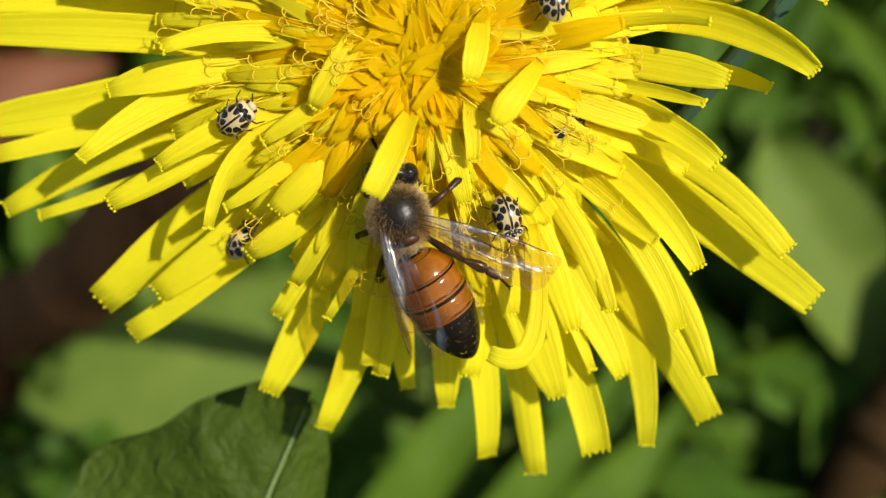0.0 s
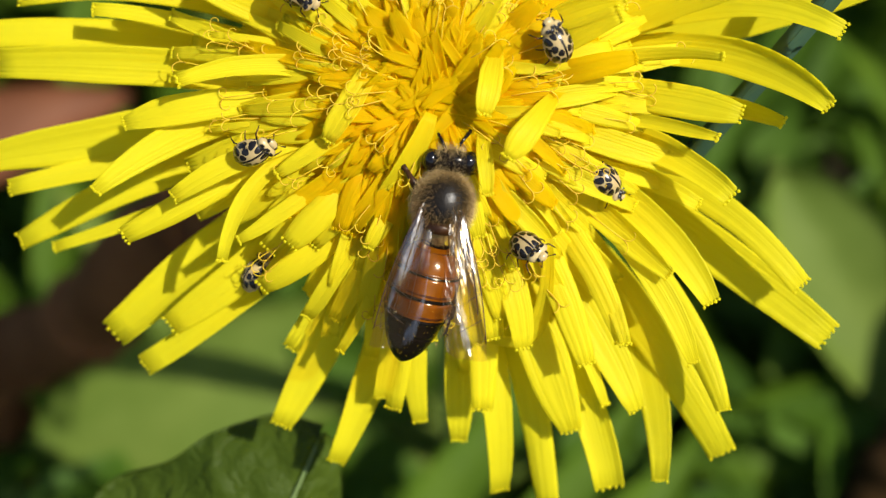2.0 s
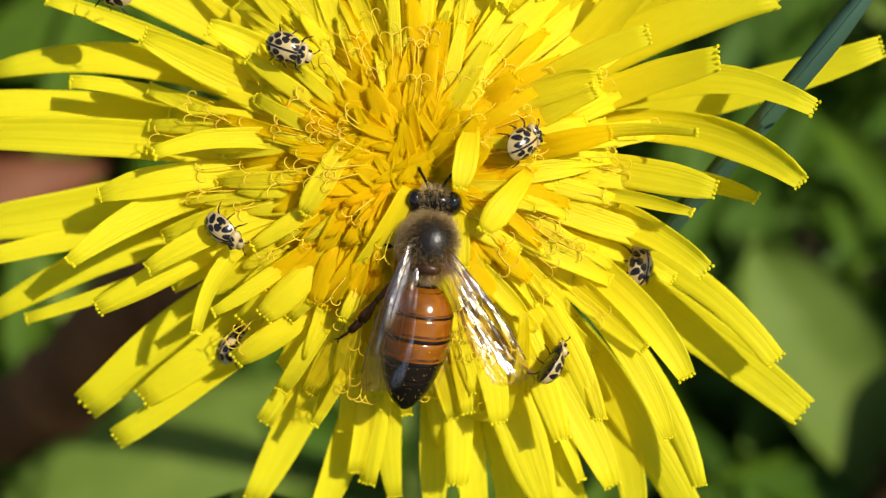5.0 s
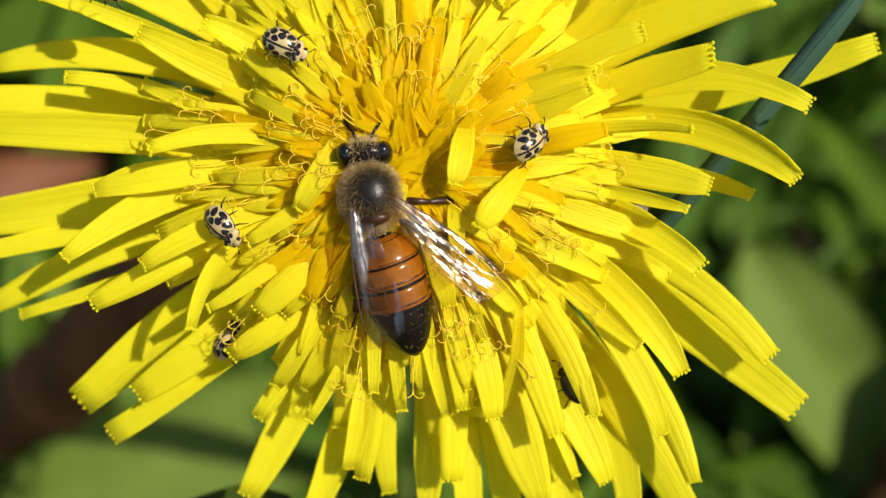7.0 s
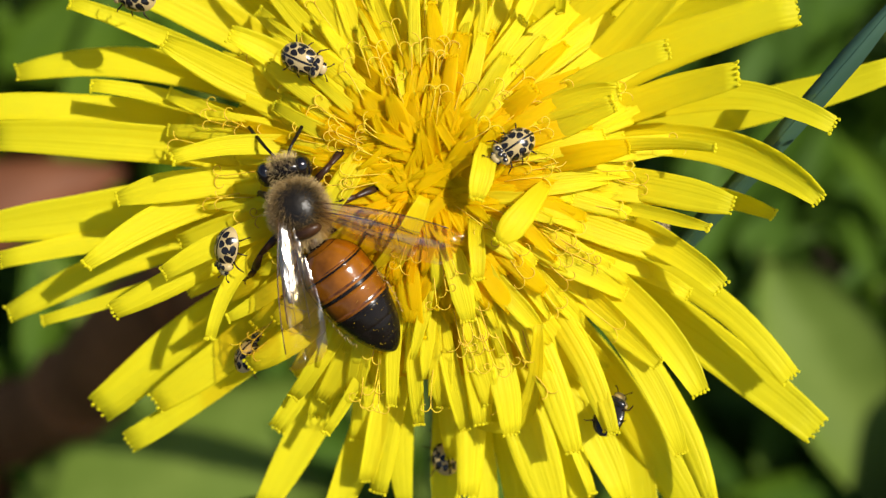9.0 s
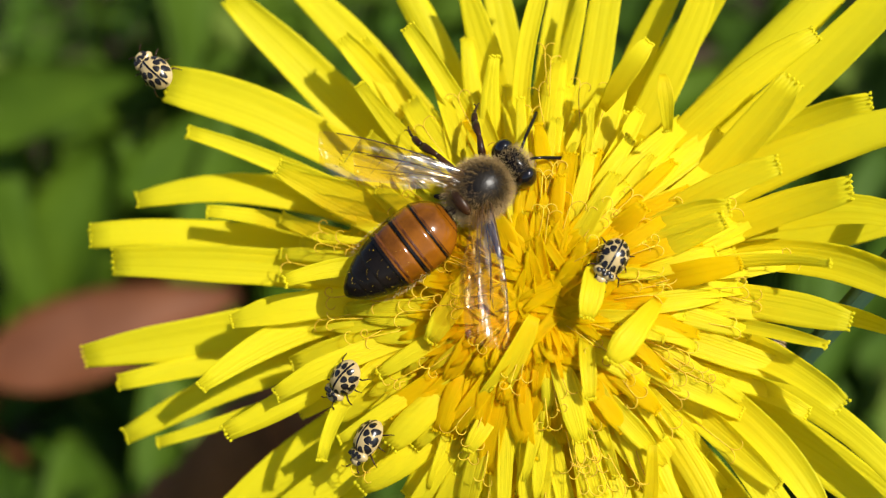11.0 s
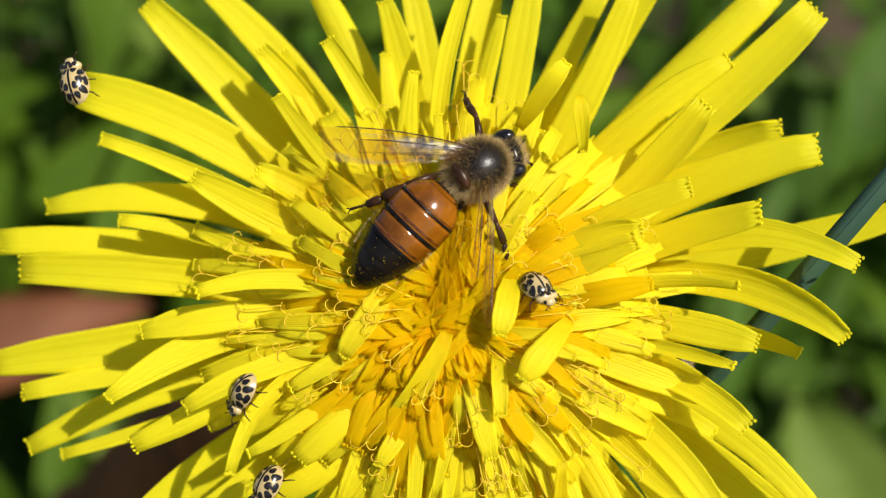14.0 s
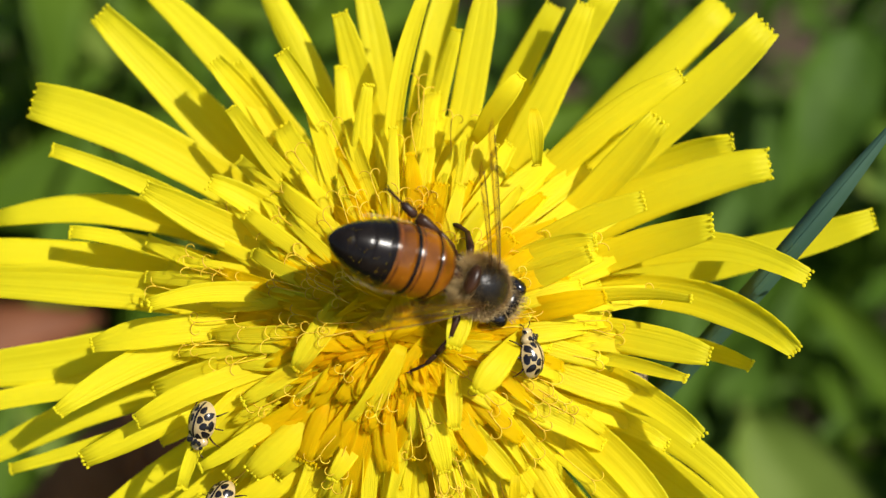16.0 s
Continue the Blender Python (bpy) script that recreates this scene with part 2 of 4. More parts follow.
# ---- leaves and stalks behind the flower ----
def leaf_mesh(name, length, width, material, fold=0.12, droop=0.25, seed=0, fine=False):
    """A leaf along +y from its stalk, with a sunken midrib, side veins and a thickness of its own."""
    ns, nt = (90, 45) if fine else (26, 9)
    verts, faces = [], []
    for side in (0, 1):
        for i in range(ns + 1):
            s = i / ns
            w = width * (math.sin(math.pi * min(s, 1) ** 0.75) ** 0.8 * 0.97 + 0.03)
            if fine:
                # a broad blade that ends bluntly
                w = width * (1 - max(0, s - 0.45) ** 1.6 * 2.0 - 0.9 * max(0, 0.35 - s) ** 1.3) * (1 if s < 0.96 else math.sqrt(max(0.003, 1 - ((s - 0.96) / 0.04) ** 2)))
                w *= 1 + 0.05 * math.sin(s * 23)
            for k in range(nt):
                c = 2 * k / (nt - 1) - 1
                wave = 0.03 * width * math.sin(s * 17 + seed + c * 2) * abs(c)
                vein = -0.018 * width * abs(math.sin((s * 9 - abs(c) * 1.3) * math.pi)) ** 6
                if fine:
                    vein = 0.25 * vein + 0.010 * width * noise.noise(Vector((c * w * 380, s * length * 380, seed)))
                z = fold * width * c * c - droop * length * s * s + wave + vein - 0.02 * width * max(0, 1 - abs(c) / 0.1)
                verts.append(Vector((c * w * (0.20 if fine and c > 0 else 0.5), s * length, z - side * 0.012 * width)))
    m = (ns + 1) * nt
    for i in range(ns):
        for k in range(nt - 1):
            a = i * nt + k
            faces.append((a, a + 1, a + nt + 1, a + nt))
            faces.append((m + a, m + a + nt, m + a + nt + 1, m + a + 1))
    edge = [i * nt for i in range(ns + 1)] + [ns * nt + k for k in range(1, nt)] + [i * nt + nt - 1 for i in range(ns - 1, -1, -1)] + [k for k in range(nt - 2, 0, -1)]
    for a, b in zip(edge, edge[1:] + edge[:1]):
        faces.append((a, a + m, b + m, b))
    return raw(name, verts, faces, material)


def deep(x, y, z):
    """Spreads what grows well behind the flower further back along the lines of sight; also the factor."""
    k = 1.45 if z < -38 else 1.0
    return x * k, y * k, 78 - (78 - z) * k, k


def weed_leaf(x, y, z, angle, length, width, material, label, tilt=0, fold=0.12, droop=0.2):
    """A leaf whose stalk end lies at (x, y, z) mm in the flower's frame and points at angle; its stalk runs to the ground."""
    seed = rnd.random() * 9
    x, y, z, k = deep(x, y, z)
    length, width = length * k, width * k
    base = FACE @ (Vector((x, y, z)) * MM)
    turn = FACE.to_3x3().to_4x4() @ pose(0, 0, 0, 0, 0, angle - 90) @ pose(0, 0, 0, tilt, 0, 0)
    thing = new("weed_leaf")
    thing.matrix_basis = Matrix.Translation((base.x, base.y, 0))
    tagged(thing, label, "leaf", "weed leaves round the flower")
    blade = part("blade", leaf_mesh("blade", length * MM, width * MM, material, fold, droop, seed, z > -20), thing)
    blade.matrix_basis = Matrix.Translation((0, 0, base.z)) @ turn
    if z > -20:
        rib = [Vector((0, s * length * MM, (-droop * length * s * s - 0.012 * width) * MM)) for s in [k / 14 for k in range(15)]]
        part("midrib", raw("midrib", *tube(rib, [(0.42 - 0.024 * k) * MM for k in range(15)], 7), STEM), blade, "pale green midrib")
    foot = Vector((0.012 * math.sin(seed), 0.02, -0.014))
    top = Vector((0, 0, base.z))
    path = [foot.lerp(top, k / 7) + Vector((0.006 * math.sin(k), 0, 0)) * (k % 7 > 0) for k in range(8)]
    part("stalk", raw("stalk", *tube(path, [0.0016] * 8, 7), material), thing)


def place_leaves():
    pale = "broad weed leaf, pale green with sunlight in its colour"
    mid = "green weed leaf among the undergrowth"
    dark = "weed leaf with shade in its dark green colour"
    # a broad leaf close under the flower
    weed_leaf(-20.9, -40.8, -9, 66, 25.4, 27, LEAF_NEAR, "broad dandelion leaf with a pale midrib under the flower", 3, -0.08, 0.06)
    weed_leaf(-46, -27, -55, 16, 52, 15, LEAF_PALE, pale, 4)
    weed_leaf(-20, -36, -62, 22, 44, 13, LEAF_PALE, pale, 6)
    weed_leaf(32, 1, -58, -58, 38, 13, LEAF_PALE, pale, 4)
    weed_leaf(44, -3, -66, -64, 38, 13, LEAF_MID, mid, 6)
    weed_leaf(22, -30, -62, 12, 40, 11, LEAF_MID, mid, 6)
    weed_leaf(-14, -44, -40, 52, 36, 6.5, LEAF_MID, mid, 3)
    weed_leaf(-4, -46, -44, 50, 34, 6.0, LEAF_MID, mid, 3)
    weed_leaf(4, -46, -50, 44, 28, 7.0, LEAF_MID, mid, 3)
    weed_leaf(-64, 0.5, -57, 18, 29, 10, RUST, "reddish withered dock leaf beside the flower", 4)
    # a scatter of smaller leaves over the ground
    own = random.Random(21)
    for n in range(95):
        kind = own.random()
        material, words = (LEAF_PALE, pale) if kind < 0.06 else (LEAF_MID, mid) if kind < 0.55 else (LEAF_DARK, dark)
        x, y, z = own.uniform(-72, 66), own.uniform(-56, 66), own.uniform(-84, -56)
        # shade put into the colour at upper right, a lighter tone at upper left
        if x > 12 and y > 2:
            material, words = LEAF_DARK, dark
        elif x < -18 and y > 8 and kind > 0.4:
            material, words = LEAF_MID, mid
        weed_leaf(x, y, z, own.uniform(0, 360), own.uniform(16, 34), own.uniform(5, 11), material, words, own.uniform(-20, 25), own.uniform(-0.1, 0.3), own.uniform(0, 0.4))


def small_leaves():
    """Small leaves scattered between the larger ones; the pale ones carry spots of sunlight in their colour."""
    own = random.Random(5)
    for n in range(60):
        side = own.choice(((-70, -22, -52, -22), (-72, -25, 5, 60), (28, 66, -50, 50)))
        x, y, z = own.uniform(side[0], side[1]), own.uniform(side[2], side[3]), own.uniform(-80, -58)
        pale = own.random() < 0.4
        weed_leaf(x, y, z, own.uniform(0, 360), own.uniform(6, 13), own.uniform(3, 6), LEAF_PALE if pale else LEAF_MID,
                  "small leaf with sunlight in its pale colour" if pale else "small green leaf near the ground", own.uniform(-25, 25), own.uniform(-0.1, 0.3), own.uniform(0, 0.4))


def stalk(a, b, r, material, name, label):
    *a, k = deep(*a)
    *b, _ = deep(*b)
    r = r * k
    pa, pb = FACE @ (Vector(a) * MM), FACE @ (Vector(b) * MM)
    path = [pa.lerp(pb, k / 9) + Vector((0, 0, 0.002 * math.sin(k * 1.3))) for k in range(10)]
    low = pa if pa.z < pb.z else pb
    foot = Vector((low.x, low.y, -0.012))
    path = [foot] + path if low is pa else path + [foot]
    thing = new(name)
    thing.matrix_basis = Matrix.Translation(foot)
    own = [p - foot for p in path]
    part("shaft", raw("shaft", *tube(own, [r * MM * (1 + 0.08 * math.sin(k * 2.1)) for k in range(11)], 9), material), thing)
    for k in (3, 5, 8):
        way = (own[k + 1] - own[k - 1]).normalized()
        ring_path = [own[k] + way * r * MM * u for u in (-0.5, -0.2, 0.2, 0.5)]
        part("node", raw("node", *tube(ring_path, [r * MM * u for u in (1.02, 1.22, 1.2, 1.0)], 9), material), thing)
    tagged(thing, label, "stalk")


def grass_blade(a, b, width, label):
    """A long blade from a to b (mm in the flower's frame), folded along its middle."""
    pa, pb = FACE @ (Vector(a) * MM), FACE @ (Vector(b) * MM)
    way = (pb - pa).normalized()
    out = FACE.to_3x3() @ Vector((0, 0, 1))
    side = way.cross(out).normalized()
    verts, faces = [], []
    n = 24
    for i in range(n + 1):
        s = i / n
        p = pa.lerp(pb, s) + out * (0.003 * math.sin(math.pi * s))
        w = width * MM * 0.5 * min(1, (1 - s) * 3 + 0.04)
        verts += [p - side * w, p - out * w * 0.45, p + side * w, p - out * (w * 0.45 + 0.0002)]
    for i in range(n):
        for k in range(4):
            j = (k + 1) % 4
            faces.append((i * 4 + k, i * 4 + j, i * 4 + 4 + j, i * 4 + 4 + k))
    faces += [(3, 2, 1, 0), (n * 4, n * 4 + 1, n * 4 + 2, n * 4 + 3)]
    thing = new("grass_blade")
    thing.matrix_basis = Matrix.Translation(pa)
    part("blade", raw("blade", [v - pa for v in verts], faces, BLADE), thing)
    keel = [pa.lerp(pb, k / 20) - pa + out * (0.003 * math.sin(math.pi * k / 20) - width * MM * 0.225 * min(1, (1 - k / 20) * 3 + 0.04)) for k in range(21)]
    part("midrib", raw("midrib", *tube(keel, [width * MM * 0.05] * 21, 6), BLADE), thing, "raised midrib of the blade")
    tagged(thing, label, "grass")


def undergrowth():
    """Countless small leaves and blades over the soil, one sheet of growth."""
    verts, faces = [], []
    for _ in range(4200):
        far, turn = abs(rnd.gauss(0, 0.26)), rnd.uniform(0, TAU)
        x, y = far * math.cos(turn), 0.10 + far * math.sin(turn)
        h = rnd.uniform(0.002, 0.035)
        ang, l, w = rnd.uniform(0, TAU), rnd.uniform(0.012, 0.035), rnd.uniform(0.003, 0.010)
        d, e = Vector((math.cos(ang), math.sin(ang), rnd.uniform(-0.3, 0.6))), Vector((-math.sin(ang), math.cos(ang), 0))
        o = len(verts)
        b = Vector((x, y, h))
        verts += [Vector((x, y, -0.014)), b, b + d * l * 0.4 + e * w * 0.5, b + d * l * 0.8 + e * w * 0.35, b + d * l - Vector((0, 0, 0.25 * l)),
                  b + d * l * 0.8 - e * w * 0.35, b + d * l * 0.4 - e * w * 0.5, b + d * l * 0.5 - Vector((0, 0, 0.0008)), Vector((x + 0.001, y, -0.014))]
        faces += [(o + 1, o + 7, o + 2), (o + 2, o + 7, o + 3), (o + 3, o + 7, o + 4), (o + 4, o + 7, o + 5), (o + 5, o + 7, o + 6), (o + 6, o + 7, o + 1), (o, o + 8, o + 1)]
    tagged(new("undergrowth", raw("undergrowth", verts, faces, LEAF_DARK)), "low tangle of small green weeds", "weeds", kind="stuff")


undergrowth()
place_leaves()
small_leaves()
stalk((-52, -21.5, -55), (-14, 3.5, -38), 3.6, DEAD_RED, "dead_stalk", "reddish brown dead stalk leaning behind the flower")
stalk((38, -40, -55), (61, 0, -50), 3.6, DEAD, "dead_stalk", "dark brown dead stalk behind the flower")
grass_blade((12.3, -1.6, -12), (28.0, 19.7, 4), 1.4, "blue-green grass blade crossing behind the petals")

# ---- the dandelion ----
dandelion = tagged(new("dandelion"), "yellow dandelion in full bloom on a green stem", "flower")
HEART = Vector((-2.36, 5.17, 0))
SPRING = (4.4, -4.7, 2.5)
VEIL = (-2.7, 2.1, 4.0)
STEM_TOP = FACE @ (Vector((-2.4, 5.2, -16)) * MM)
dandelion.matrix_basis = Matrix.Translation((STEM_TOP.x, STEM_TOP.y + 0.01, 0))
HOME = dandelion.matrix_basis.inverted()


def stem_and_head():
    foot = Vector((STEM_TOP.x, STEM_TOP.y + 0.035, -0.012))
    bend = STEM_TOP - (FACE.to_3x3() @ Vector((0, 0, 1))) * 0.03
    path = [bezier(foot, foot + Vector((0, 0, 0.04)), bend, STEM_TOP, k / 14) for k in range(15)]
    part("stem", raw("stem", *tube([HOME @ p for p in path], [0.0022] * 15, 12), STEM), dandelion, "hollow pale green stem")
    prof = [(-16.5, 2.2), (-15.5, 4.2), (-13, 5.6), (-10.5, 5.9), (-8.5, 5.6), (-7.6, 4.0), (-7.4, 0.05)]
    verts, faces = [], []
    for z, r in prof:
        for k in range(24):
            a = TAU * k / 24
            verts.append(Vector((HEART.x + r * math.cos(a), HEART.y + r * math.sin(a), z)) * MM)
    for i in range(len(prof) - 1):
        for k in range(24):
            j = (k + 1) % 24
            faces.append((i * 24 + k, i * 24 + j, (i + 1) * 24 + j, (i + 1) * 24 + k))
    head = part("flower_head", raw("flower_head", verts, faces, STEM), dandelion, "green cup that holds the florets", HOME @ FACE)
    for n in range(16):
        a = TAU * n / 16
        d = Vector((math.cos(a), math.sin(a), 0))
        e = Vector((-d.y, d.x, 0))
        vs, fs = [], []
        for i in range(7):
            s = i / 6
            p = HEART + d * (5.6 + 3.6 * math.sin(s * 2.2)) + Vector((0, 0, -13 + 3.5 * s - 7 * s * s))
            w = 1.1 * (1 - s) ** 0.7 + 0.05
            vs += [p - e * w, p + d * 0.15, p + e * w, p - d * 0.25]
        for i in range(6):
            for k in range(4):
                j = (k + 1) % 4
                fs.append((i * 4 + k, i * 4 + j, i * 4 + 4 + j, i * 4 + 4 + k))
        part("bract", raw("bract", *mm((vs, fs)), STEM), head)
    return head


head = stem_and_head()


def floret(a, b, c, d, width, material, name="petal", columns=13, steps=18, gutter=0.06, twist=0.0, teeth=0.11, taper=0.16, sway=1.0, base=0.45, thick=0.05, beads=False):
    """A strap-shaped floret along the curve a b c d (mm): narrow at its foot, finely ridged along, with five blunt teeth at its end, beaded on the larger ones."""
    pts = [bezier(a, b, c, d, i / steps) for i in range(steps + 1)]
    verts, uvs, faces = [], [], []
    phase = rnd.random() * 9
    length = (d - a).length
    ridge, bulge = rnd.uniform(0.008, 0.027), rnd.uniform(0.40, 0.80)
    roll, turns = rnd.uniform(0.04, 0.20) * sway, rnd.uniform(3, 5.5)
    ripple, waves = rnd.uniform(0.004, 0.013) * length * sway, rnd.uniform(4, 8)
    # the side edges roll up or down a little towards the end
    hem = rnd.uniform(-0.16, 0.20)
    # the end nods downwards
    nod = rnd.uniform(0.0, 0.085) * length if beads and length > 6.5 else 0.0
    rows = []
    for i, p in enumerate(pts):
        s = i / steps
        way = (pts[min(i + 1, steps)] - pts[max(i - 1, 0)]).normalized()
        lean = Matrix.Rotation(radians(twist) * s + roll * math.sin(phase + s * turns), 3, way)
        across = way.cross(Vector((0, 0, 1)))
        if across.length < 1e-4:
            across = Vector((1, 0, 0))
        across = lean @ across.normalized()
        up = across.cross(way)
        w = width * (base + (1 - base) * math.sin(math.pi / 2 * min(1, s / bulge)) ** 0.8) * (1 - taper * (max(0, s - bulge) / (1 - bulge)) ** 2)
        w *= 1 + 0.05 * math.sin(phase * 2 + s * 6)
        p = p - up * nod * max(0, s - 0.62) ** 2 / 0.144
        p = p + up * ripple * math.sin(phase * 3 + s * waves) * min(1, 2 * s)
        rows.append((p, way, across, up, w, s))
    tooth = [teeth * (1 if k % 2 == 1 else -0.35) * rnd.uniform(0.6, 1.25) for k in range(columns)]
    for side in (0, 1):
        for p, way, across, up, w, s in rows:
            for k in range(columns):
                c = 2 * k / (columns - 1) - 1
                groove = ridge * math.cos(c * math.pi * 3.5 + phase) * min(1, w / 1.2)
                frill = 1 + 0.09 * sway * noise.noise(Vector((s * 6, phase * 3, 9 if c > 0 else 2)))
                h = gutter * (1.15 - 0.5 * s) * w * (c * c - 0.4) + groove + hem * w * s * abs(c) ** 4
                tip = tooth[k] if s > 0.999 else 0
                verts.append((p + across * (c * w * 0.5 * frill) + up * (h - side * thick * (1 - 0.5 * abs(c))) + way * tip) * MM)
                uvs.append((c * 0.5 + 0.5, s))
    m = (steps + 1) * columns
    for i in range(steps):
        for k in range(columns - 1):
            q = i * columns + k
            faces.append((q, q + 1, q + columns + 1, q + columns))
            faces.append((m + q, m + q + columns, m + q + columns + 1, m + q + 1))
        for k in (0, columns - 1):
            q = i * columns + k
            faces.append((q, q + columns, m + q + columns, m + q) if k == 0 else (q, m + q, m + q + columns, q + columns))
    for k in range(columns - 1):
        q = steps * columns + k
        faces.append((q, q + 1, m + q + 1, m + q))
        faces.append((k, m + k, m + k + 1, k + 1))
    if beads:
        p, way, across, up, w, s = rows[-1]
        for k in range(5):
            c = 0.44 * (k - 2)
            bead = ellipsoid(p + across * (c * w * 0.5) + way * rnd.uniform(0.03, 0.15) - up * 0.03, [rnd.uniform(0.09, 0.13), rnd.uniform(0.09, 0.13), rnd.uniform(0.08, 0.11)], 4, 6)
            o = len(verts)
            verts += [Vector(v) * MM for v in bead[0]]
            uvs += [(0.5 + 0.4 * c, 1.0)] * len(bead[0])
            faces += [tuple(i + o for i in f) for f in bead[1]]
    if name is None:
        return verts, faces, uvs
    return part(name, raw("floret", verts, faces, material, uvs=uvs), head)


def ligule(tip, middle, width):
    """A long floret whose end lies at tip and whose blade passes through middle (mm in the flower's frame)."""
    end, mid = Vector(tip), Vector(middle)
    flat = Vector((mid.x - HEART.x, mid.y - HEART.y, 0))
    d = flat.normalized()
    foot = HEART + d * min(3.6, flat.length * 0.4) + Vector((0, 0, mid.z - 2.6))
    share = (mid - foot).length
    share /= share + (end - mid).length
    bend = (mid - foot * (1 - share) ** 2 - end * share ** 2) / (2 * share * (1 - share))
    reach = (end - HEART).length
    floret(foot, foot.lerp(bend, 2 / 3), end.lerp(bend, 2 / 3), end, width * 1.02, OUTER if reach > 12 else INNER, twist=rnd.uniform(-18, 18), gutter=rnd.uniform(-0.15, 0.22), taper=rnd.uniform(0.22, 0.56), beads=True)


def flap(x0, y0, z0, x1, y1, z1, width):
    """A short floret that has folded over its neighbours, from (x0, y0, z0) to its end (mm)."""
    a, d = Vector((x0, y0, z0)), Vector((x1, y1, z1))
    rise = Vector((0, 0, 0.9))
    floret(a, a.lerp(d, 0.33) + rise, a.lerp(d, 0.7) + rise, d, width, OUTER, columns=11, steps=12, gutter=0.05, twist=rnd.uniform(-10, 10), teeth=0.1, taper=0.42, beads=True)


def folded_florets():
    flap(4.8, 4.8, 2.2, 2.1, 1.3, 4.2, 1.55)
    flap(1.5, 7.8, 1.8, 0.7, 3.8, 4.0, 1.45)
    flap(0.6, 3.4, 1.5, 0.9, -0.8, 3.2, 1.0)
    flap(-5.4, 7.4, 1.4, -8.4, 2.4, 2.6, 1.5)
    flap(-4.4, -1.0, 0.0, -6.2, -4.0, 1.4, 1.1)
    flap(1.6, 16.2, 2.2, 4.2, 19.6, 4.6, 1.3)
    flap(5.0, 17.8, 4.3, 5.4, 14.8, 2.8, 0.9)


def springing_petal(hinge, bend, width):
    """A petal that the bee holds bent, and that springs back when it is let go; bend is its curve from the hinge (mm)."""
    verts, faces, uvs = floret(*[Vector(p) for p in bend], width, OUTER, None, columns=11, steps=16, gutter=0.12)
    return part("petal", raw("floret", verts, faces, OUTER, uvs=uvs), head, "bent petal that springs back", Matrix.Translation(Vector(hinge) * MM))


def outer_florets():
    ligule((-26.1, 19.0, -0.9), (-19.4, 16.9, -2.4), 2.97)
    ligule((-24.5, 15.8, -0.9), (-19.6, 14.1, -2.4), 1.20)
    ligule((-28.6, 12.1, -3.0), (-21.9, 12.6, -4.6), 2.10)
    ligule((-18.0, 12.9, 1.6), (-14.0, 11.1, 0.2), 2.12)
    ligule((-23.0, 10.8, -1.0), (-19.1, 10.1, -2.4), 1.13)
    ligule((-31.7, 9.4, -3.1), (-24.1, 9.6, -4.6), 2.18)
    ligule((-29.6, 7.2, -1.1), (-22.6, 7.3, -2.4), 2.40)
    ligule((-20.8, 3.9, 1.2), (-17.0, 4.5, 0.2), 1.78)
    ligule((-17.1, 6.0, 2.9), (-13.5, 6.8, 1.9), 1.20)
    ligule((-31.9, 1.1, -3.4), (-26.2, 2.4, -4.7), 3.12)
    ligule((-29.5, -0.1, -3.5), (-25.4, 0.7, -4.7), 1.60)
    ligule((-22.6, -0.5, 1.0), (-19.3, 2.0, 0.0), 1.85)
    ligule((-29.1, -3.5, -3.6), (-24.5, -1.2, -4.8), 2.25)
    ligule((-26.7, -4.3, -3.7), (-22.9, -2.9, -4.8), 1.02)
    ligule((-20.8, -3.5, 0.8), (-17.9, -1.6, -0.1), 1.58)
    ligule((-17.7, -0.7, 2.4), (-14.8, 0.8, 1.7), 1.41)
    ligule((-23.4, -9.8, -4.1), (-18.9, -6.0, -5.0), 2.91)
    ligule((-21.4, -11.9, -4.3), (-16.7, -8.7, -5.0), 1.97)
    ligule((-19.1, -9.3, -2.3), (-15.9, -6.8, -2.8), 2.27)
    ligule((-14.9, -4.6, 1.9), (-14.2, -2.1, 1.5), 1.01)
    ligule((-13.8, -3.6, 1.9), (-11.5, -2.0, 1.6), 1.01)
    ligule((-12.8, -6.8, -0.1), (-9.9, -4.4, -0.2), 1.92)
    ligule((-10.9, -3.8, 1.8), (-9.3, -2.2, 1.6), 1.68)
    ligule((-11.6, -10.6, -2.9), (-9.9, -8.0, -2.9), 1.49)
    ligule((-9.0, -9.8, -3.1), (-8.2, -7.1, -2.9), 1.71)
    ligule((-12.5, -16.0, -5.0), (-10.4, -11.9, -5.1), 2.85)
    ligule((-9.0, -18.4, -5.2), (-7.5, -14.9, -5.2), 2.26)
    ligule((-8.2, -10.5, -0.6), (-7.2, -8.9, -0.4), 0.69)
    ligule((-6.5, -11.5, -3.3), (-6.2, -9.5, -3.0), 1.64)
    ligule((-5.3, -14.6, -3.4), (-4.8, -11.8, -3.0), 1.64)
    ligule((-3.5, -15.9, -5.5), (-3.8, -13.3, -5.2), 1.97)
    ligule((-1.0, -17.2, -5.4), (-0.9, -14.0, -5.2), 1.83)
    ligule((2.3, -20.7, -5.2), (1.7, -15.9, -5.2), 2.19)
    ligule((4.5, -21.8, -5.0), (4.2, -17.1, -5.2), 2.12)
    ligule((6.1, -16.1, -2.7), (4.9, -12.3, -3.0), 2.77)
    ligule((8.8, -20.0, -4.6), (7.6, -15.2, -5.1), 2.41)
    ligule((8.5, -14.0, -2.3), (7.1, -10.8, -2.9), 1.00)
    ligule((12.0, -19.4, -4.3), (12.0, -15.6, -5.1), 2.12)
    ligule((10.4, -14.4, -2.2), (8.4, -10.5, -2.9), 2.35)
    ligule((15.7, -17.8, -3.9), (12.9, -12.3, -5.1), 2.77)
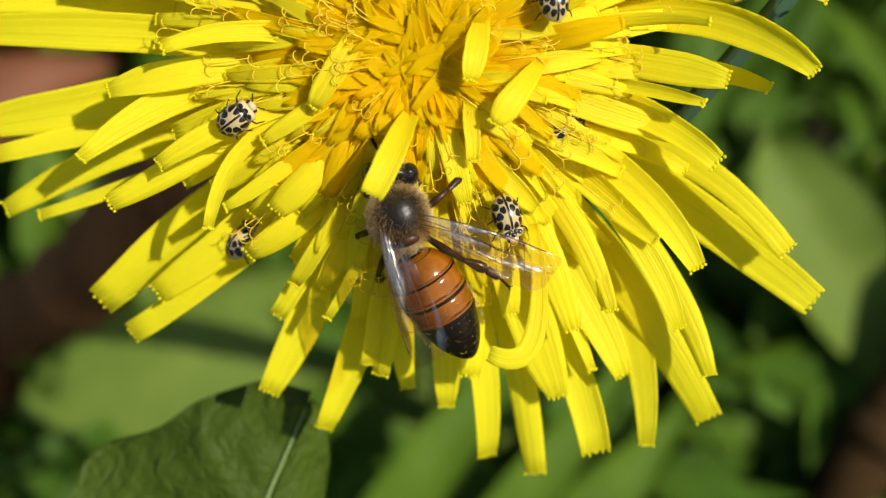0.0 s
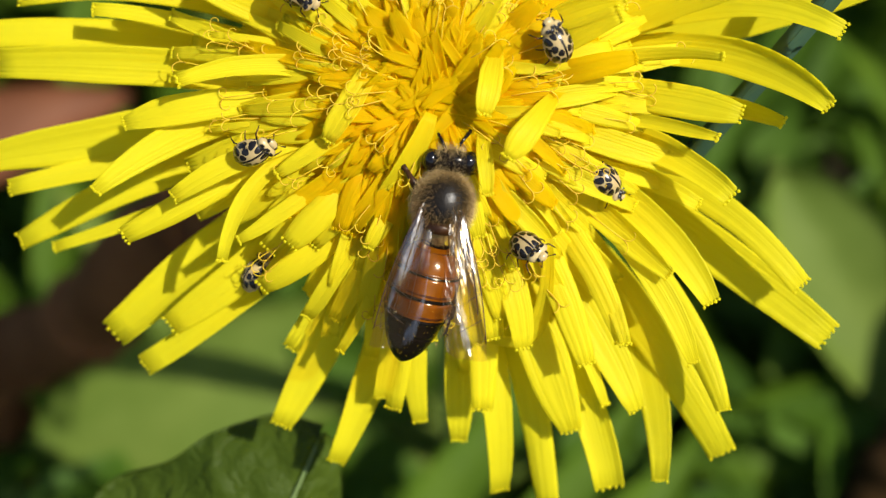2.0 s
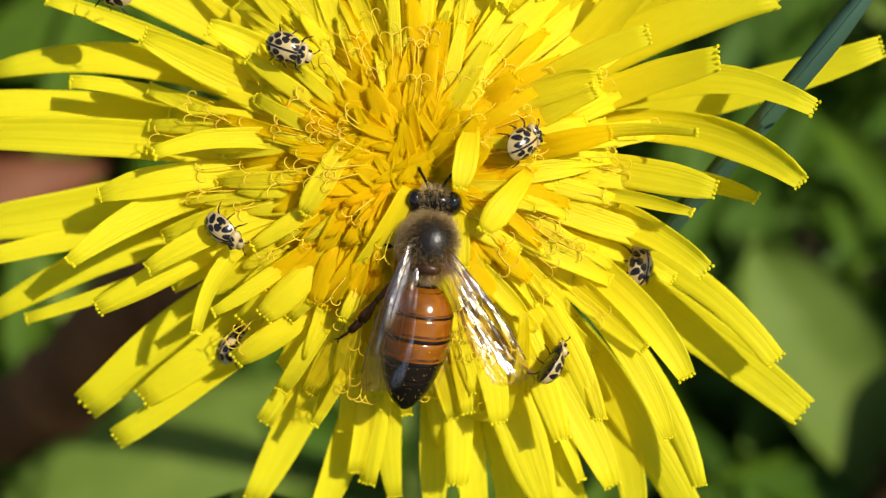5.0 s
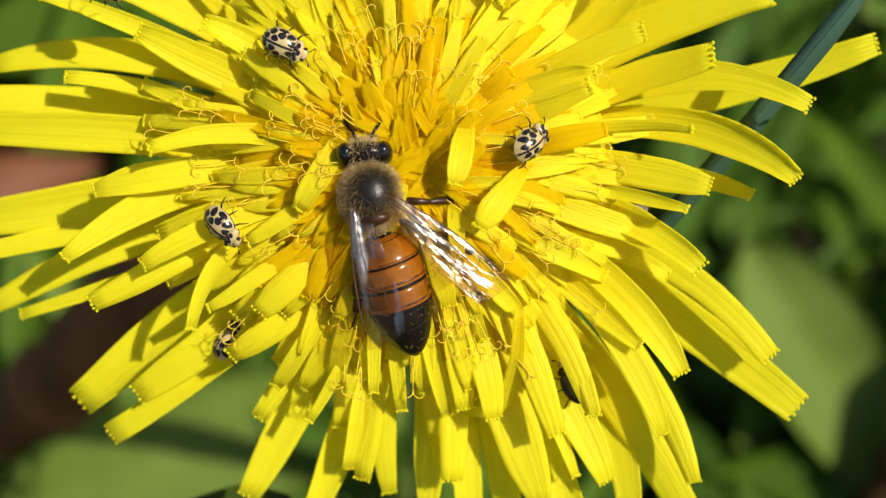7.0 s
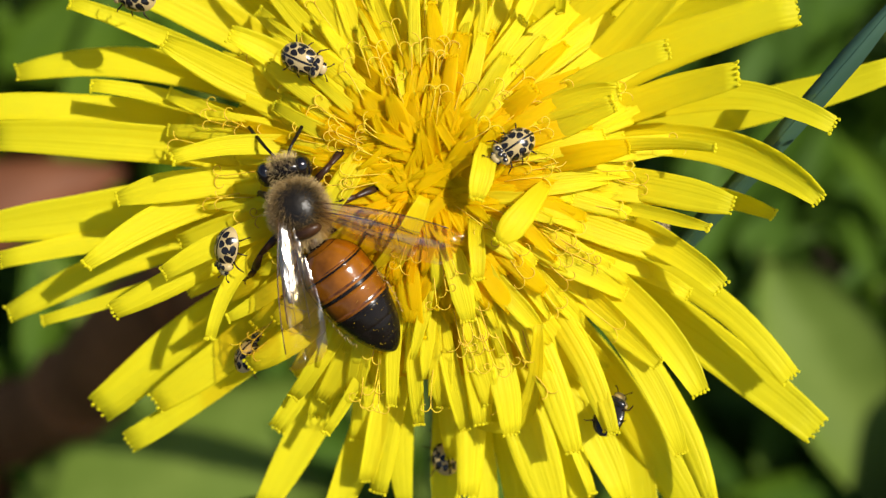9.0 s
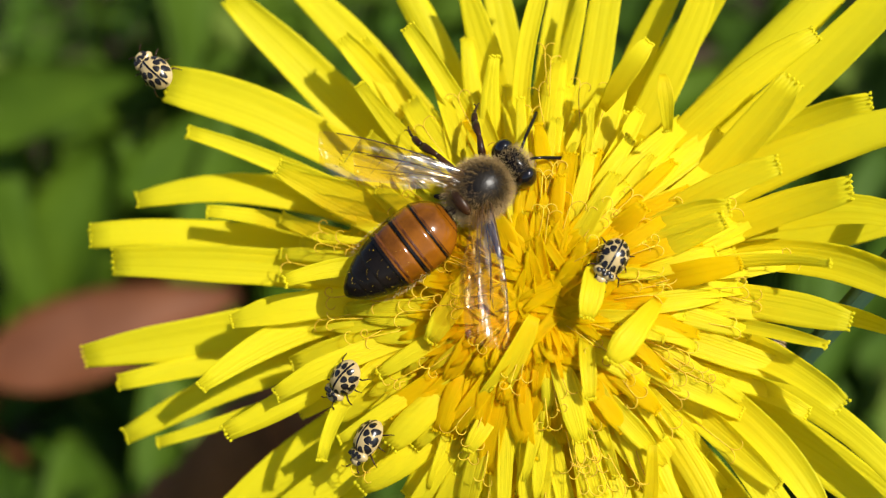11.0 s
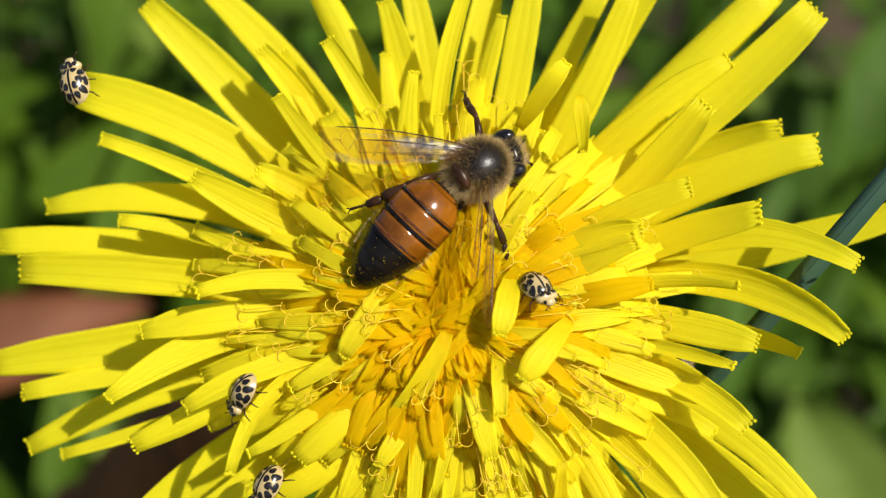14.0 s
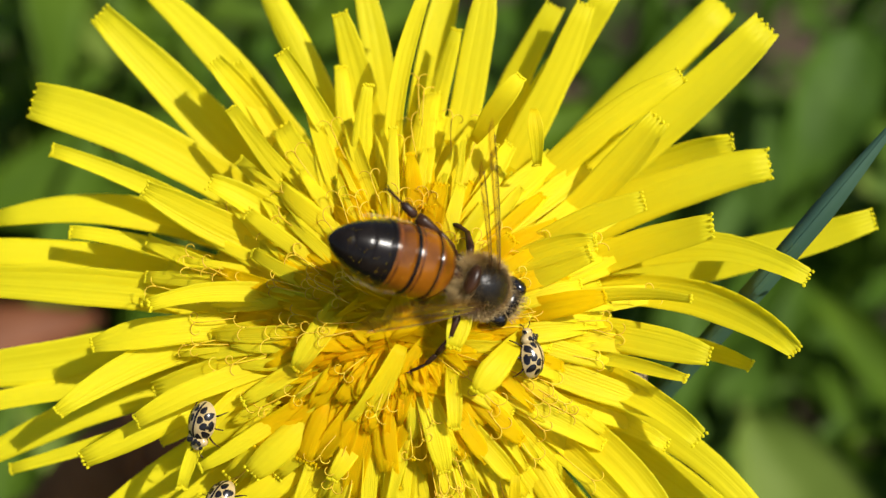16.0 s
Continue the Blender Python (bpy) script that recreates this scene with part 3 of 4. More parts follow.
    ligule((15.5, -14.4, -1.7), (13.6, -9.4, -2.8), 1.70)
    ligule((13.3, -10.9, 1.0), (11.1, -6.3, -0.2), 1.44)
    ligule((9.1, -9.9, 0.6), (8.1, -6.7, -0.3), 1.31)
    ligule((11.4, -5.7, 1.1), (9.6, -3.8, -0.2), 1.65)
    ligule((14.2, -7.0, 1.3), (12.1, -4.0, -0.2), 2.13)
    ligule((22.3, -10.0, -3.1), (17.7, -6.2, -4.9), 3.20)
    ligule((20.1, -6.3, -0.9), (16.9, -2.9, -2.7), 2.06)
    ligule((15.1, -1.0, 1.9), (12.7, 1.0, 0.0), 1.99)
    ligule((14.3, 2.4, 2.0), (11.0, 3.3, 0.1), 0.89)
    ligule((15.4, 3.8, 2.2), (11.8, 4.8, 0.2), 2.12)
    ligule((18.7, 3.3, -0.2), (16.9, 4.2, -2.5), 1.20)
    ligule((20.7, 4.1, 2.4), (18.1, 6.3, 0.2), 2.12)
    ligule((13.7, 7.0, 3.9), (12.1, 7.3, 1.9), 0.87)
    ligule((21.0, 9.4, 2.6), (18.0, 10.4, 0.2), 2.26)
    ligule((26.5, 12.3, -1.9), (21.8, 11.2, -4.6), 2.25)
    ligule((15.6, 11.5, 2.7), (12.5, 10.6, 0.2), 2.12)
    ligule((19.5, 15.8, 0.1), (14.9, 14.7, -2.4), 2.97)
    ligule((17.8, 17.3, -1.9), (14.8, 16.7, -4.6), 2.03)
    ligule((19.8, 24.4, -0.0), (15.6, 20.3, -2.4), 2.75)
    ligule((17.5, 26.5, -2.1), (12.2, 21.2, -4.6), 2.68)
    ligule((13.5, 20.4, 2.5), (10.1, 18.2, 0.2), 2.05)
    ligule((12.5, 17.6, 2.6), (10.3, 14.8, 0.2), 2.19)
    ligule((-22.6, 25.1, -2.8), (-17.9, 20.6, -4.6), 2.83)
    ligule((-19.7, 27.5, -2.9), (-13.8, 21.7, -4.6), 2.39)
    ligule((-14.7, 21.6, -0.9), (-11.9, 18.6, -2.4), 1.55)
    ligule((-13.2, 17.8, 1.5), (-11.1, 15.5, 0.2), 1.50)
    ligule((-10.2, 21.3, 1.5), (-8.5, 19.1, 0.2), 1.44)
    ligule((-12.1, 27.5, -3.0), (-9.3, 22.3, -4.6), 2.18)
    ligule((-7.0, 24.9, -1.2), (-5.9, 21.5, -2.4), 1.91)
    ligule((-5.8, 28.1, -3.2), (-4.6, 22.8, -4.6), 2.25)
    ligule((-1.6, 25.6, 1.3), (-3.0, 20.5, 0.2), 1.16)
    ligule((0.1, 29.0, -3.2), (-1.1, 22.6, -4.6), 2.25)
    ligule((0.1, 24.0, -1.2), (-0.5, 20.9, -2.4), 1.34)
    ligule((2.3, 27.5, -0.9), (1.6, 22.0, -2.4), 2.12)
    ligule((6.1, 25.9, -2.6), (4.9, 23.1, -4.6), 1.89)
    ligule((8.5, 25.4, -0.4), (7.1, 22.0, -2.4), 2.26)
    ligule((10.3, 27.1, -2.4), (8.2, 24.1, -4.6), 2.25)
    ligule((-14.1, 13.5, 1.3), (-11.6, 12.3, 0.2), 1.91)
    ligule((-13.6, 21.3, -0.9), (-10.6, 17.0, -2.4), 1.77)
    ligule((13.7, -1.4, -1.0), (9.8, 0.4, -2.6), 1.42)
    ligule((8.9, -9.7, 0.5), (7.4, -5.8, -0.3), 1.58)
    ligule((6.9, -11.2, 0.2), (5.7, -7.5, -0.3), 2.06)
    ligule((3.3, -10.3, -0.3), (2.6, -6.8, -0.4), 1.86)
    ligule((-0.5, -12.5, -3.4), (-0.7, -8.9, -3.0), 1.64)
    ligule((-5.9, -13.9, -3.4), (-5.1, -9.9, -3.0), 1.42)
    ligule((-1.3, -9.0, -0.7), (-1.2, -6.2, -0.3), 1.38)
    ligule((0.6, -14.6, -3.3), (0.7, -10.6, -3.0), 2.13)
    ligule((-4.9, 19.7, 1.1), (-5.2, 17.1, 0.2), 1.50)
    ligule((-6.7, 21.4, -1.4), (-6.5, 18.7, -2.4), 1.41)
    ligule((3.9, 10.2, 2.9), (2.4, 9.0, 1.9), 1.34)
    ligule((8.6, 10.1, 3.5), (5.9, 9.6, 1.9), 1.54)
    ligule((11.3, 12.6, 3.9), (8.3, 11.5, 1.9), 1.67)
    ligule((8.4, 9.4, 3.4), (5.9, 8.4, 1.9), 1.74)
    ligule((9.0, 6.9, 3.4), (6.4, 6.4, 1.9), 1.47)
    ligule((-6.5, -2.7, 1.6), (-5.8, 0.0, 1.6), 1.27)
    ligule((-8.0, -3.0, 1.6), (-6.8, 0.0, 1.6), 1.34)
    ligule((-7.5, -5.1, -0.3), (-6.3, -2.0, -0.2), 1.58)


def swell_of(r):
    """Height of the head's soft dome at r mm from its heart: a shallow dip in the middle, falling away outside."""
    return 1.5 * math.exp(-((r - 4.2) / 5.2) ** 2) + 0.7 - 0.008 * r * r


def strap(a, r, length, width, rise, turn, material, name, columns, steps, curl, twist, taper, sway=0.8, across=False):
    """A floret of the crowd: it lies outwards over the dome and ends r mm from the heart in the direction a; across: it may come from beyond the heart."""
    d = Vector((math.cos(a), math.sin(a), 0))
    way = Matrix.Rotation(turn, 3, "Z") @ d
    end = HEART + d * r + Vector((0, 0, swell_of(r) + rise + curl))
    back = length if across else min(length, r * 0.9 + 0.4)
    inner = abs(r - back)
    foot = end - way * back
    foot.z = swell_of(inner) - 1.6
    knee = end - way * back * 0.74
    knee.z = swell_of(abs(r - 0.74 * back)) - 0.2 + 0.6 * rise
    arm = end - way * back * 0.34
    arm.z = swell_of(abs(r - 0.34 * back)) + rise + 0.35
    return floret(foot, knee, arm, end, width, material, name, columns=columns, steps=steps, gutter=rnd.uniform(-0.04, 0.16), twist=twist, teeth=0.16, taper=taper, sway=sway, base=0.6, beads=name is not None)


def crowd(name, label, material, count, near, far, lengths, widths, loose, lift, tapers, across=False, sector=(0.0, TAU)):
    """Many florets joined into one mesh, their ends spread evenly between two distances from the heart."""
    golden = math.pi * (3 - math.sqrt(5))
    verts, faces, uvs = [], [], []
    for n in range(count):
        r = math.sqrt(near * near + (far * far - near * near) * (n + rnd.random()) / count)
        a = n * golden * 1.37 + rnd.uniform(-0.4, 0.4)
        made = strap(sector[0] + a % TAU * (sector[1] - sector[0]) / TAU, r, rnd.uniform(*lengths), rnd.uniform(*widths), rnd.uniform(*lift), rnd.uniform(-loose, loose),
                     material, None, 7, 9, rnd.uniform(-0.5, 0.5), rnd.uniform(-25, 25), rnd.uniform(*tapers), 2.0, across)
        o = len(verts)
        verts.extend(made[0])
        faces.extend(tuple(i + o for i in f) for f in made[1])
        uvs.extend(made[2])
    tagged(part(name, raw(name, verts, faces, material, uvs=uvs), head, label), kind="stuff")


def middle_florets():
    """Florets of middle length that fill the gaps between the long ones, lying nearly straight out."""
    for n in range(84):
        a = TAU * (n + rnd.uniform(-0.35, 0.35)) / 84
        r = rnd.uniform(11.0, 15.5) * (1 + 0.10 * abs(math.cos(a)))
        strap(a, r, rnd.uniform(8.0, 11.0), rnd.uniform(0.9, 1.7), rnd.uniform(-1.2, 0.5), rnd.uniform(-0.12, 0.12), OUTER, "petal", 11, 13,
              rnd.uniform(-0.6, 0.4), rnd.uniform(-18, 18), rnd.uniform(0.15, 0.4))
    for n in range(96):
        a = TAU * (n + rnd.uniform(-0.4, 0.4)) / 96
        r = rnd.uniform(7.0, 12.0)
        strap(a, r, rnd.uniform(6.0, 9.0), rnd.uniform(0.7, 1.35), rnd.uniform(-0.6, 0.9), rnd.uniform(-0.16, 0.16), OUTER if rnd.random() < 0.55 else INNER, "petal", 9, 12,
              rnd.uniform(-0.5, 0.6), rnd.uniform(-22, 22), rnd.uniform(0.2, 0.5))


def inner_florets():
    """The crowd of shorter florets towards the heart, the inner ones on top."""
    crowd("slim_florets", "narrow lemon-yellow florets between the broad ones", OUTER, 110, 7.0, 14.0, (4.5, 7.5), (0.4, 0.9), 0.22, (-0.3, 0.5), (0.2, 0.7))
    crowd("inner_florets", "short yellow florets of the inner rings", INNER, 150, 3.0, 9.0, (4.5, 7.0), (0.85, 1.5), 0.24, (-0.15, 0.35), (0.35, 0.75))
    crowd("core_florets", "young deep yellow florets at the heart", CORE, 190, 0.6, 5.6, (4.0, 6.0), (0.6, 1.35), 0.75, (-0.2, 0.3), (0.45, 0.8), True)
    crowd("heart_florets", "slender orange-gold florets beside the heart", HEART_GOLD, 70, 1.6, 6.8, (2.6, 4.2), (0.28, 0.55), 0.20, (-0.1, 0.45), (0.2, 0.5), False, (radians(205), radians(305)))
    # the packed tubes of the florets, seen as one floor between them
    verts, faces = [], []
    for i in range(9):
        r = 12.5 * i / 8
        z = swell_of(r) - 0.55 - 2.1 * (i / 8) ** 3
        for k in range(28):
            g = TAU * k / 28
            verts.append((HEART + Vector((r * math.cos(g), r * math.sin(g), z + 0.35 * noise.noise(Vector((r * 2, g * 9, 0)))))) * MM)
    for i in range(8):
        for k in range(28):
            j = (k + 1) % 28
            faces.append((i * 28 + k, i * 28 + j, i * 28 + 28 + j, i * 28 + 28 + k))
    tagged(part("floret_tubes", raw("floret_tubes", verts, faces, INNER, uvs=[(v.x * 90, v.y * 90) for v in verts]), head, "packed floret tubes"), kind="stuff")


def styles():
    """Thin forked styles that curl over the florets; each fork ends in a small ring."""
    pieces = []
    for n in range(130):
        a = rnd.uniform(0, TAU)
        r = rnd.uniform(4.0, 15.5)
        d = Vector((math.cos(a), math.sin(a), 0))
        e = Vector((-d.y, d.x, 0))
        lean = e * rnd.uniform(-0.7, 0.7)
        base = HEART + d * (r - 2.4) + Vector((0, 0, swell_of(r - 2.4) - 0.8))
        top = HEART + d * r + lean + Vector((0, 0, swell_of(r) + rnd.uniform(0.5, 1.1)))
        path = [bezier(base, base + Vector((0, 0, 1.2)), top - d * 0.6, top, k / 7) for k in range(8)]
        pieces.append(tube(path, [0.036] * 8, 5))
        for sign in (-1, 1):
            curl, p = [], top.copy()
            heading, bend = rnd.uniform(-0.2, 0.5) * sign, rnd.uniform(0.20, 0.46) * sign
            slope = rnd.uniform(-0.045, 0.03)
            for k in range(rnd.randint(9, 17)):
                curl.append(p.copy())
                heading += bend * (0.35 + 0.07 * k)
                p += (d * math.cos(heading) + e * math.sin(heading)) * 0.092 + Vector((0, 0, slope * 0.7))
            pieces.append(tube(curl, [0.038 - 0.0009 * k for k in range(len(curl))], 5))
    tagged(part("styles", raw("styles", *mm(joined(pieces)), STYLE), head, "curled golden styles"), kind="stuff")


outer_florets()
folded_florets()
curled_petal = springing_petal(SPRING, ((0, 0, -1.5), (0.6, -4.3, 0.6), (0.5, -9.2, 0.9), (-2.7, -7.4, 1.2)), 1.25)
veil_petal = springing_petal(VEIL, ((0, 0, -2.0), (-0.5, -1.2, 0.8), (-1.5, -3.4, 1.9), (-2.2, -4.8, 2.0)), 1.55)
middle_florets()
inner_florets()
styles()


# ---- honeybee ----
def hair(centre, size, count, length, material, name, parent, keep, sweep=(0, -0.4, 0), at=None):
    """Short fine hairs that stand out of an ellipsoid (mm)."""
    verts, faces = [], []
    while len(faces) < count:
        v = Vector((rnd.gauss(0, 1), rnd.gauss(0, 1), rnd.gauss(0, 1))).normalized()
        if not keep(v):
            continue
        p = Vector((centre[0] + v.x * size[0], centre[1] + v.y * size[1], centre[2] + v.z * size[2]))
        out = Vector((v.x / size[0], v.y / size[1], v.z / size[2])).normalized()
        tip = p + (out + Vector(sweep) + Vector((rnd.uniform(-0.4, 0.4), rnd.uniform(-0.4, 0.4), rnd.uniform(-0.4, 0.4)))).normalized() * length * rnd.uniform(0.6, 1.2)
        s = (tip - p).cross(Vector((rnd.gauss(0, 1), rnd.gauss(0, 1), rnd.gauss(0, 1)))).normalized() * 0.010
        o = len(verts)
        verts += [p - s, p + s, tip]
        faces.append((o, o + 1, o + 2))
    return tagged(part(name, raw(name, *mm((verts, faces)), material), parent, "", at), kind="stuff")


def wing_mesh(length, width, rear):
    """A membrane along -y (rearwards), its stiff front edge on the outer side."""
    verts, faces = [], []
    ns, nt = 18, 7
    for i in range(ns + 1):
        s = i / ns
        w = width * (0.10 + 0.90 * math.sin(math.pi * min(1, s * 0.55 + 0.08)) ** 1.2) * (1 if s < 0.86 else math.sqrt(max(0.02, 1 - ((s - 0.86) / 0.14) ** 2)))
        for k in range(nt):
            c = k / (nt - 1)
            lead = 0.12 * width * math.sin(math.pi * s)
            verts.append(Vector((lead - c * w, -s * length, 0.05 * math.sin(c * 9) * w - 0.12 * s * s * length * 0.3)))
    for i in range(ns):
        for k in range(nt - 1):
            a = i * nt + k
            faces.append((a, a + nt, a + nt + 1, a + 1))
    veins = []
    spread = (0, 2, 4) if not rear else (0, 3)
    for k in spread:
        path = [verts[i * nt + k] + Vector((0, 0, 0.03)) for i in range(0, int(ns * (0.95 if k == 0 else 0.8)))]
        veins.append(tube(path, [0.036 if k == 0 else 0.018] * len(path), 5))
    for i in (7, 10, 13):
        path = [verts[i * nt + k] + Vector((0, -0.15 * k, 0.03)) for k in range(0, 5)]
        veins.append(tube(path, [0.014] * 5, 4))
    return (verts, faces), joined(veins)


def mirrored(vf):
    return [Vector((-v.x, v.y, v.z)) for v in vf[0]], [tuple(reversed(f)) for f in vf[1]]


def make_bee():
    bee = tagged(new("honeybee"), "honeybee with amber and black banded abdomen and clear wings", "bee")
    part("thorax", raw("thorax", *mm(ellipsoid((0, 0, 0), (1.58, 1.78, 1.5), 16, 24)), THORAX), bee, "shiny black thorax with a downy rim")
    part("waist", raw("waist", *mm(ellipsoid((0, -2.0, -0.25), (0.55, 0.75, 0.55), 8, 14)), LEG), bee, "narrow dark waist")
    part("scutellum", raw("scutellum", *mm(ellipsoid((0, -1.45, 0.75), (0.95, 0.42, 0.5), 10, 16)), LEG), bee, "brown ridge at the back of the thorax")
    hair((0, 0, -0.05), (1.56, 1.76, 1.46), 9500, 0.55, FUZZ, "thorax_hair", bee, lambda v: v.z < 0.25 + 0.45 * rnd.random() and (abs(v.x) > 0.45 or abs(v.y) > 0.55), (0, -0.2, 0.15))
    hair((0, 0, 0), (1.57, 1.77, 1.49), 4200, 0.36, FUZZ_BROWN, "thorax_down", bee, lambda v: v.z > 0.1 and math.hypot(v.x, v.y - 0.1) > 0.25 + 0.6 * rnd.random())
    hair((0, -0.25, -0.1), (1.50, 1.80, 1.35), 2200, 0.68, FUZZ, "thorax_ruff", bee, lambda v: v.z < 0.35 and (abs(v.x) > 0.6 or v.y < -0.6), (0, -0.5, 0.1))
    # head
    face = part("bee_head", raw("bee_head", *mm(ellipsoid((0, 0.35, 0), (1.58, 0.82, 1.2), 14, 22)), BLACK), bee, "black head", pose(0, 2.05 * MM, -0.35 * MM, -12, 0, 0))
    for sign in (-1, 1):
        part("compound_eye", raw("compound_eye", *mm(ellipsoid((sign * 1.10, 0.40, 0.12), (0.58, 0.70, 0.98), 12, 16)), EYE_BLACK), face, "glossy black compound eye")
        path = [(sign * 0.30, 1.05, 0.30), (sign * 0.55, 1.50, 0.55), (sign * 0.80, 1.90, 0.50)]
        path += [(sign * (0.80 + 0.13 * k), 1.90 + 0.26 * k, 0.50 - 0.16 * k) for k in range(1, 9)]
        part("antenna", raw("antenna", *mm(tube(path, [0.09] * 3 + [0.11] * 8, 7)), BLACK), face, "jointed black antenna")
    hair((0, 0.35, 0), (1.7, 0.85, 1.25), 1500, 0.45, FUZZ, "face_hair", face, lambda v: abs(v.x) < 0.5, (0, 0.3, 0.3))
    # abdomen: overlapping rings
    belly = part("abdomen", raw("abdomen", *mm(ellipsoid((0, -3.9, -0.1), (2.05, 3.75, 1.75), 20, 24, abdomen_shape)), BLACK), bee, "banded abdomen", pose(0, -2.1 * MM, -0.1 * MM))
    rings = [(-0.35, -1.80, AMBER), (-1.85, -3.20, AMBER), (-3.25, -4.55, AMBER), (-4.60, -5.60, BLACK), (-5.65, -6.60, BLACK), (-6.65, -7.45, BLACK)]
    for n, (front, back, mat) in enumerate(rings):
        part("abdomen_ring", raw("abdomen_ring", *mm(ring(front, back, 0.05 if mat is AMBER else 0.006, -0.05 if mat is AMBER else -0.002)), mat), belly, "amber ring with a dark rear edge" if mat is AMBER else "black ring")
        if mat is AMBER:
            wide = 0.14 if n == 0 else 0.28
            part("dark_band", raw("dark_band", *mm(ring(back + wide, back - 0.02, 0.085)), BLACK), belly, "black edge of a ring")
            part("brown_band", raw("brown_band", *mm(ring(back + wide * 1.9, back + wide + 0.012, 0.066, 0.04)), BROWN), belly, "brown shade before the black edge")
    hair((0, -3.9, -0.1), (2.08, 3.7, 1.80), 1300, 0.17, FUZZ, "ring_down", belly, lambda v: v.y > 0.35 and v.z > -0.2, (0, -1.6, 0))
    hair((0, -3.9, -0.1), (2.06, 3.7, 1.78), 700, 0.20, FUZZ, "abdomen_hair", belly, lambda v: (abs(v.x) > 0.8 and v.z < 0.4) or v.y > 0.85, (0, -1.2, 0))
    grains = []
    for n in range(60):
        a, y = rnd.uniform(0.1, math.pi - 0.1), rnd.uniform(-7.2, -3.2)
        r = abdomen_shape((y + 3.9) / 3.75)
        grains.append(ellipsoid(((2.05 * r + 0.03) * math.cos(a), y, -0.1 + (1.75 * r + 0.03) * math.sin(a)), [rnd.uniform(0.010, 0.024)] * 3, 4, 5))
    tagged(part("pollen_dust", raw("pollen_dust", *mm(joined(grains)), STYLE), belly, "scattered yellow pollen grains"), kind="stuff")
    wings = []
    for sign in (1, -1):
        for rear in (False, True):
            skin, veins = wing_mesh(6.2 if rear else 8.8, 1.8 if rear else 2.5, rear)
            if sign < 0:
                skin, veins = mirrored(skin), mirrored(veins)
            wing = part("hind_wing" if rear else "fore_wing", raw("wing", *mm(skin), WING), bee, "clear veined wing")
            part("venation", raw("veins", *mm(veins), VEIN), wing, "brown wing veins")
            wings.append((wing, sign, rear))
    legs = []
    for sign in (1, -1):
        for k, (y, yaw, scale) in enumerate(((0.85, 46, 1.0), (-0.40, -4, 1.2), (-1.20, -52, 1.45))):
            leg = part("leg", raw("leg", *mm(tube([(0, 0, 0), (0.35, 0, -0.1), (0.75, 0, 0.05)], [0.32, 0.34, 0.26], 8)), LEG), bee, "dark jointed leg")
            s = scale
            part("femur", raw("femur", *mm(tube([(0.65, 0, 0), (1.25 * s, 0, 0.40), (2.15 * s, 0, 0.55)], [0.17, 0.25, 0.16], 8)), LEG), leg)
            shin = 0.26 + 0.09 * (k == 2)
            part("tibia", raw("tibia", *mm(tube([(2.1 * s, 0, 0.56), (2.3 * s, 0.02, 0.48), (2.85 * s, 0.12, 0.12), (3.15 * s, 0.16, -0.10)], [0.13, 0.17, shin, shin * 0.9], 8, 0.6)), LEG), leg)
            heel = 0.22 + 0.06 * (k == 2)
            part("basitarsus", raw("basitarsus", *mm(tube([(3.18 * s, 0.16, -0.12), (3.28 * s, 0.16, -0.20), (3.75 * s, 0.12, -0.55), (3.88 * s, 0.10, -0.66)], [0.10, heel, heel * 0.9, 0.10], 8, 0.6)), LEG), leg)
            toes = [(3.88 + 0.13 * n) * s for n in range(5)]
            part("tarsus", raw("tarsus", *mm(tube([(x, 0.10 - 0.05 * n, -0.66 - 0.17 * n) for n, x in enumerate(toes)], [0.07, 0.10, 0.08, 0.10, 0.08], 7)), LEG), leg)
            claws = [tube([(toes[4], -0.10, -1.34), (toes[4] + 0.16, -0.10 + side * 0.12, -1.36), (toes[4] + 0.20, -0.10 + side * 0.20, -1.50)], [0.05, 0.04, 0.02], 5) for side in (-1, 1)]
            part("claw", raw("claw", *mm(joined(claws)), LEG), leg)
            legs.append((leg, sign, y, yaw, k))
    belly.scale = (1.0, 1.06, 1.0)
    return bee, face, belly, wings, legs


def abdomen_shape(s):
    # s runs from the pointed rear (-1) to the waist (1)
    if s > 0.45:
        u = (s - 0.45) / 0.55
        return max(0.05, math.sqrt(max(0, 1 - u * u)) * 0.95 + 0.05 * (1 - u))
    u = (0.45 - s) / 1.45
    return max(0.02, (1 - u ** 2.3) ** 0.62)


def ring(front, back, swell, lip=-0.05, count=5, sides=24):
    """A shell round the abdomen between two places along it; a little proud of what follows."""
    verts, faces = [], []
    stations = []
    for i in range(count + 1):
        s = i / count
        stations.append((front + (back - front) * s, swell * (0.25 + 0.75 * s)))
    stations.append((back - 0.01, lip))
    stations.insert(0, (front + 0.01, lip))
    for y, up in stations:
        r = abdomen_shape(max(-1, min(1, (y + 3.9) / 3.75)))
        for k in range(sides):
            a = TAU * k / sides
            verts.append(Vector(((2.05 * r + up) * math.cos(a), y, -0.1 + (1.75 * r + up) * math.sin(a))))
    for i in range(len(stations) - 1):
        for k in range(sides):
            j = (k + 1) % sides
            faces.append((i * sides + k, i * sides + j, (i + 1) * sides + j, (i + 1) * sides + k))
    return verts, faces


bee, bee_face, bee_belly, bee_wings, bee_legs = make_bee()


# ---- ladybirds ----
def dome(u, v, half_w, half_l, height, base, grow=1.0):
    """A point of the wing-case dome: u across from -1 to 1, v along from -1 to 1."""
    r = max(0.0, 1 - u * u - v * v)
    return Vector((u * half_w * grow, v * half_l * grow, base + math.sqrt(r) * height * grow))


BUG = 0.93


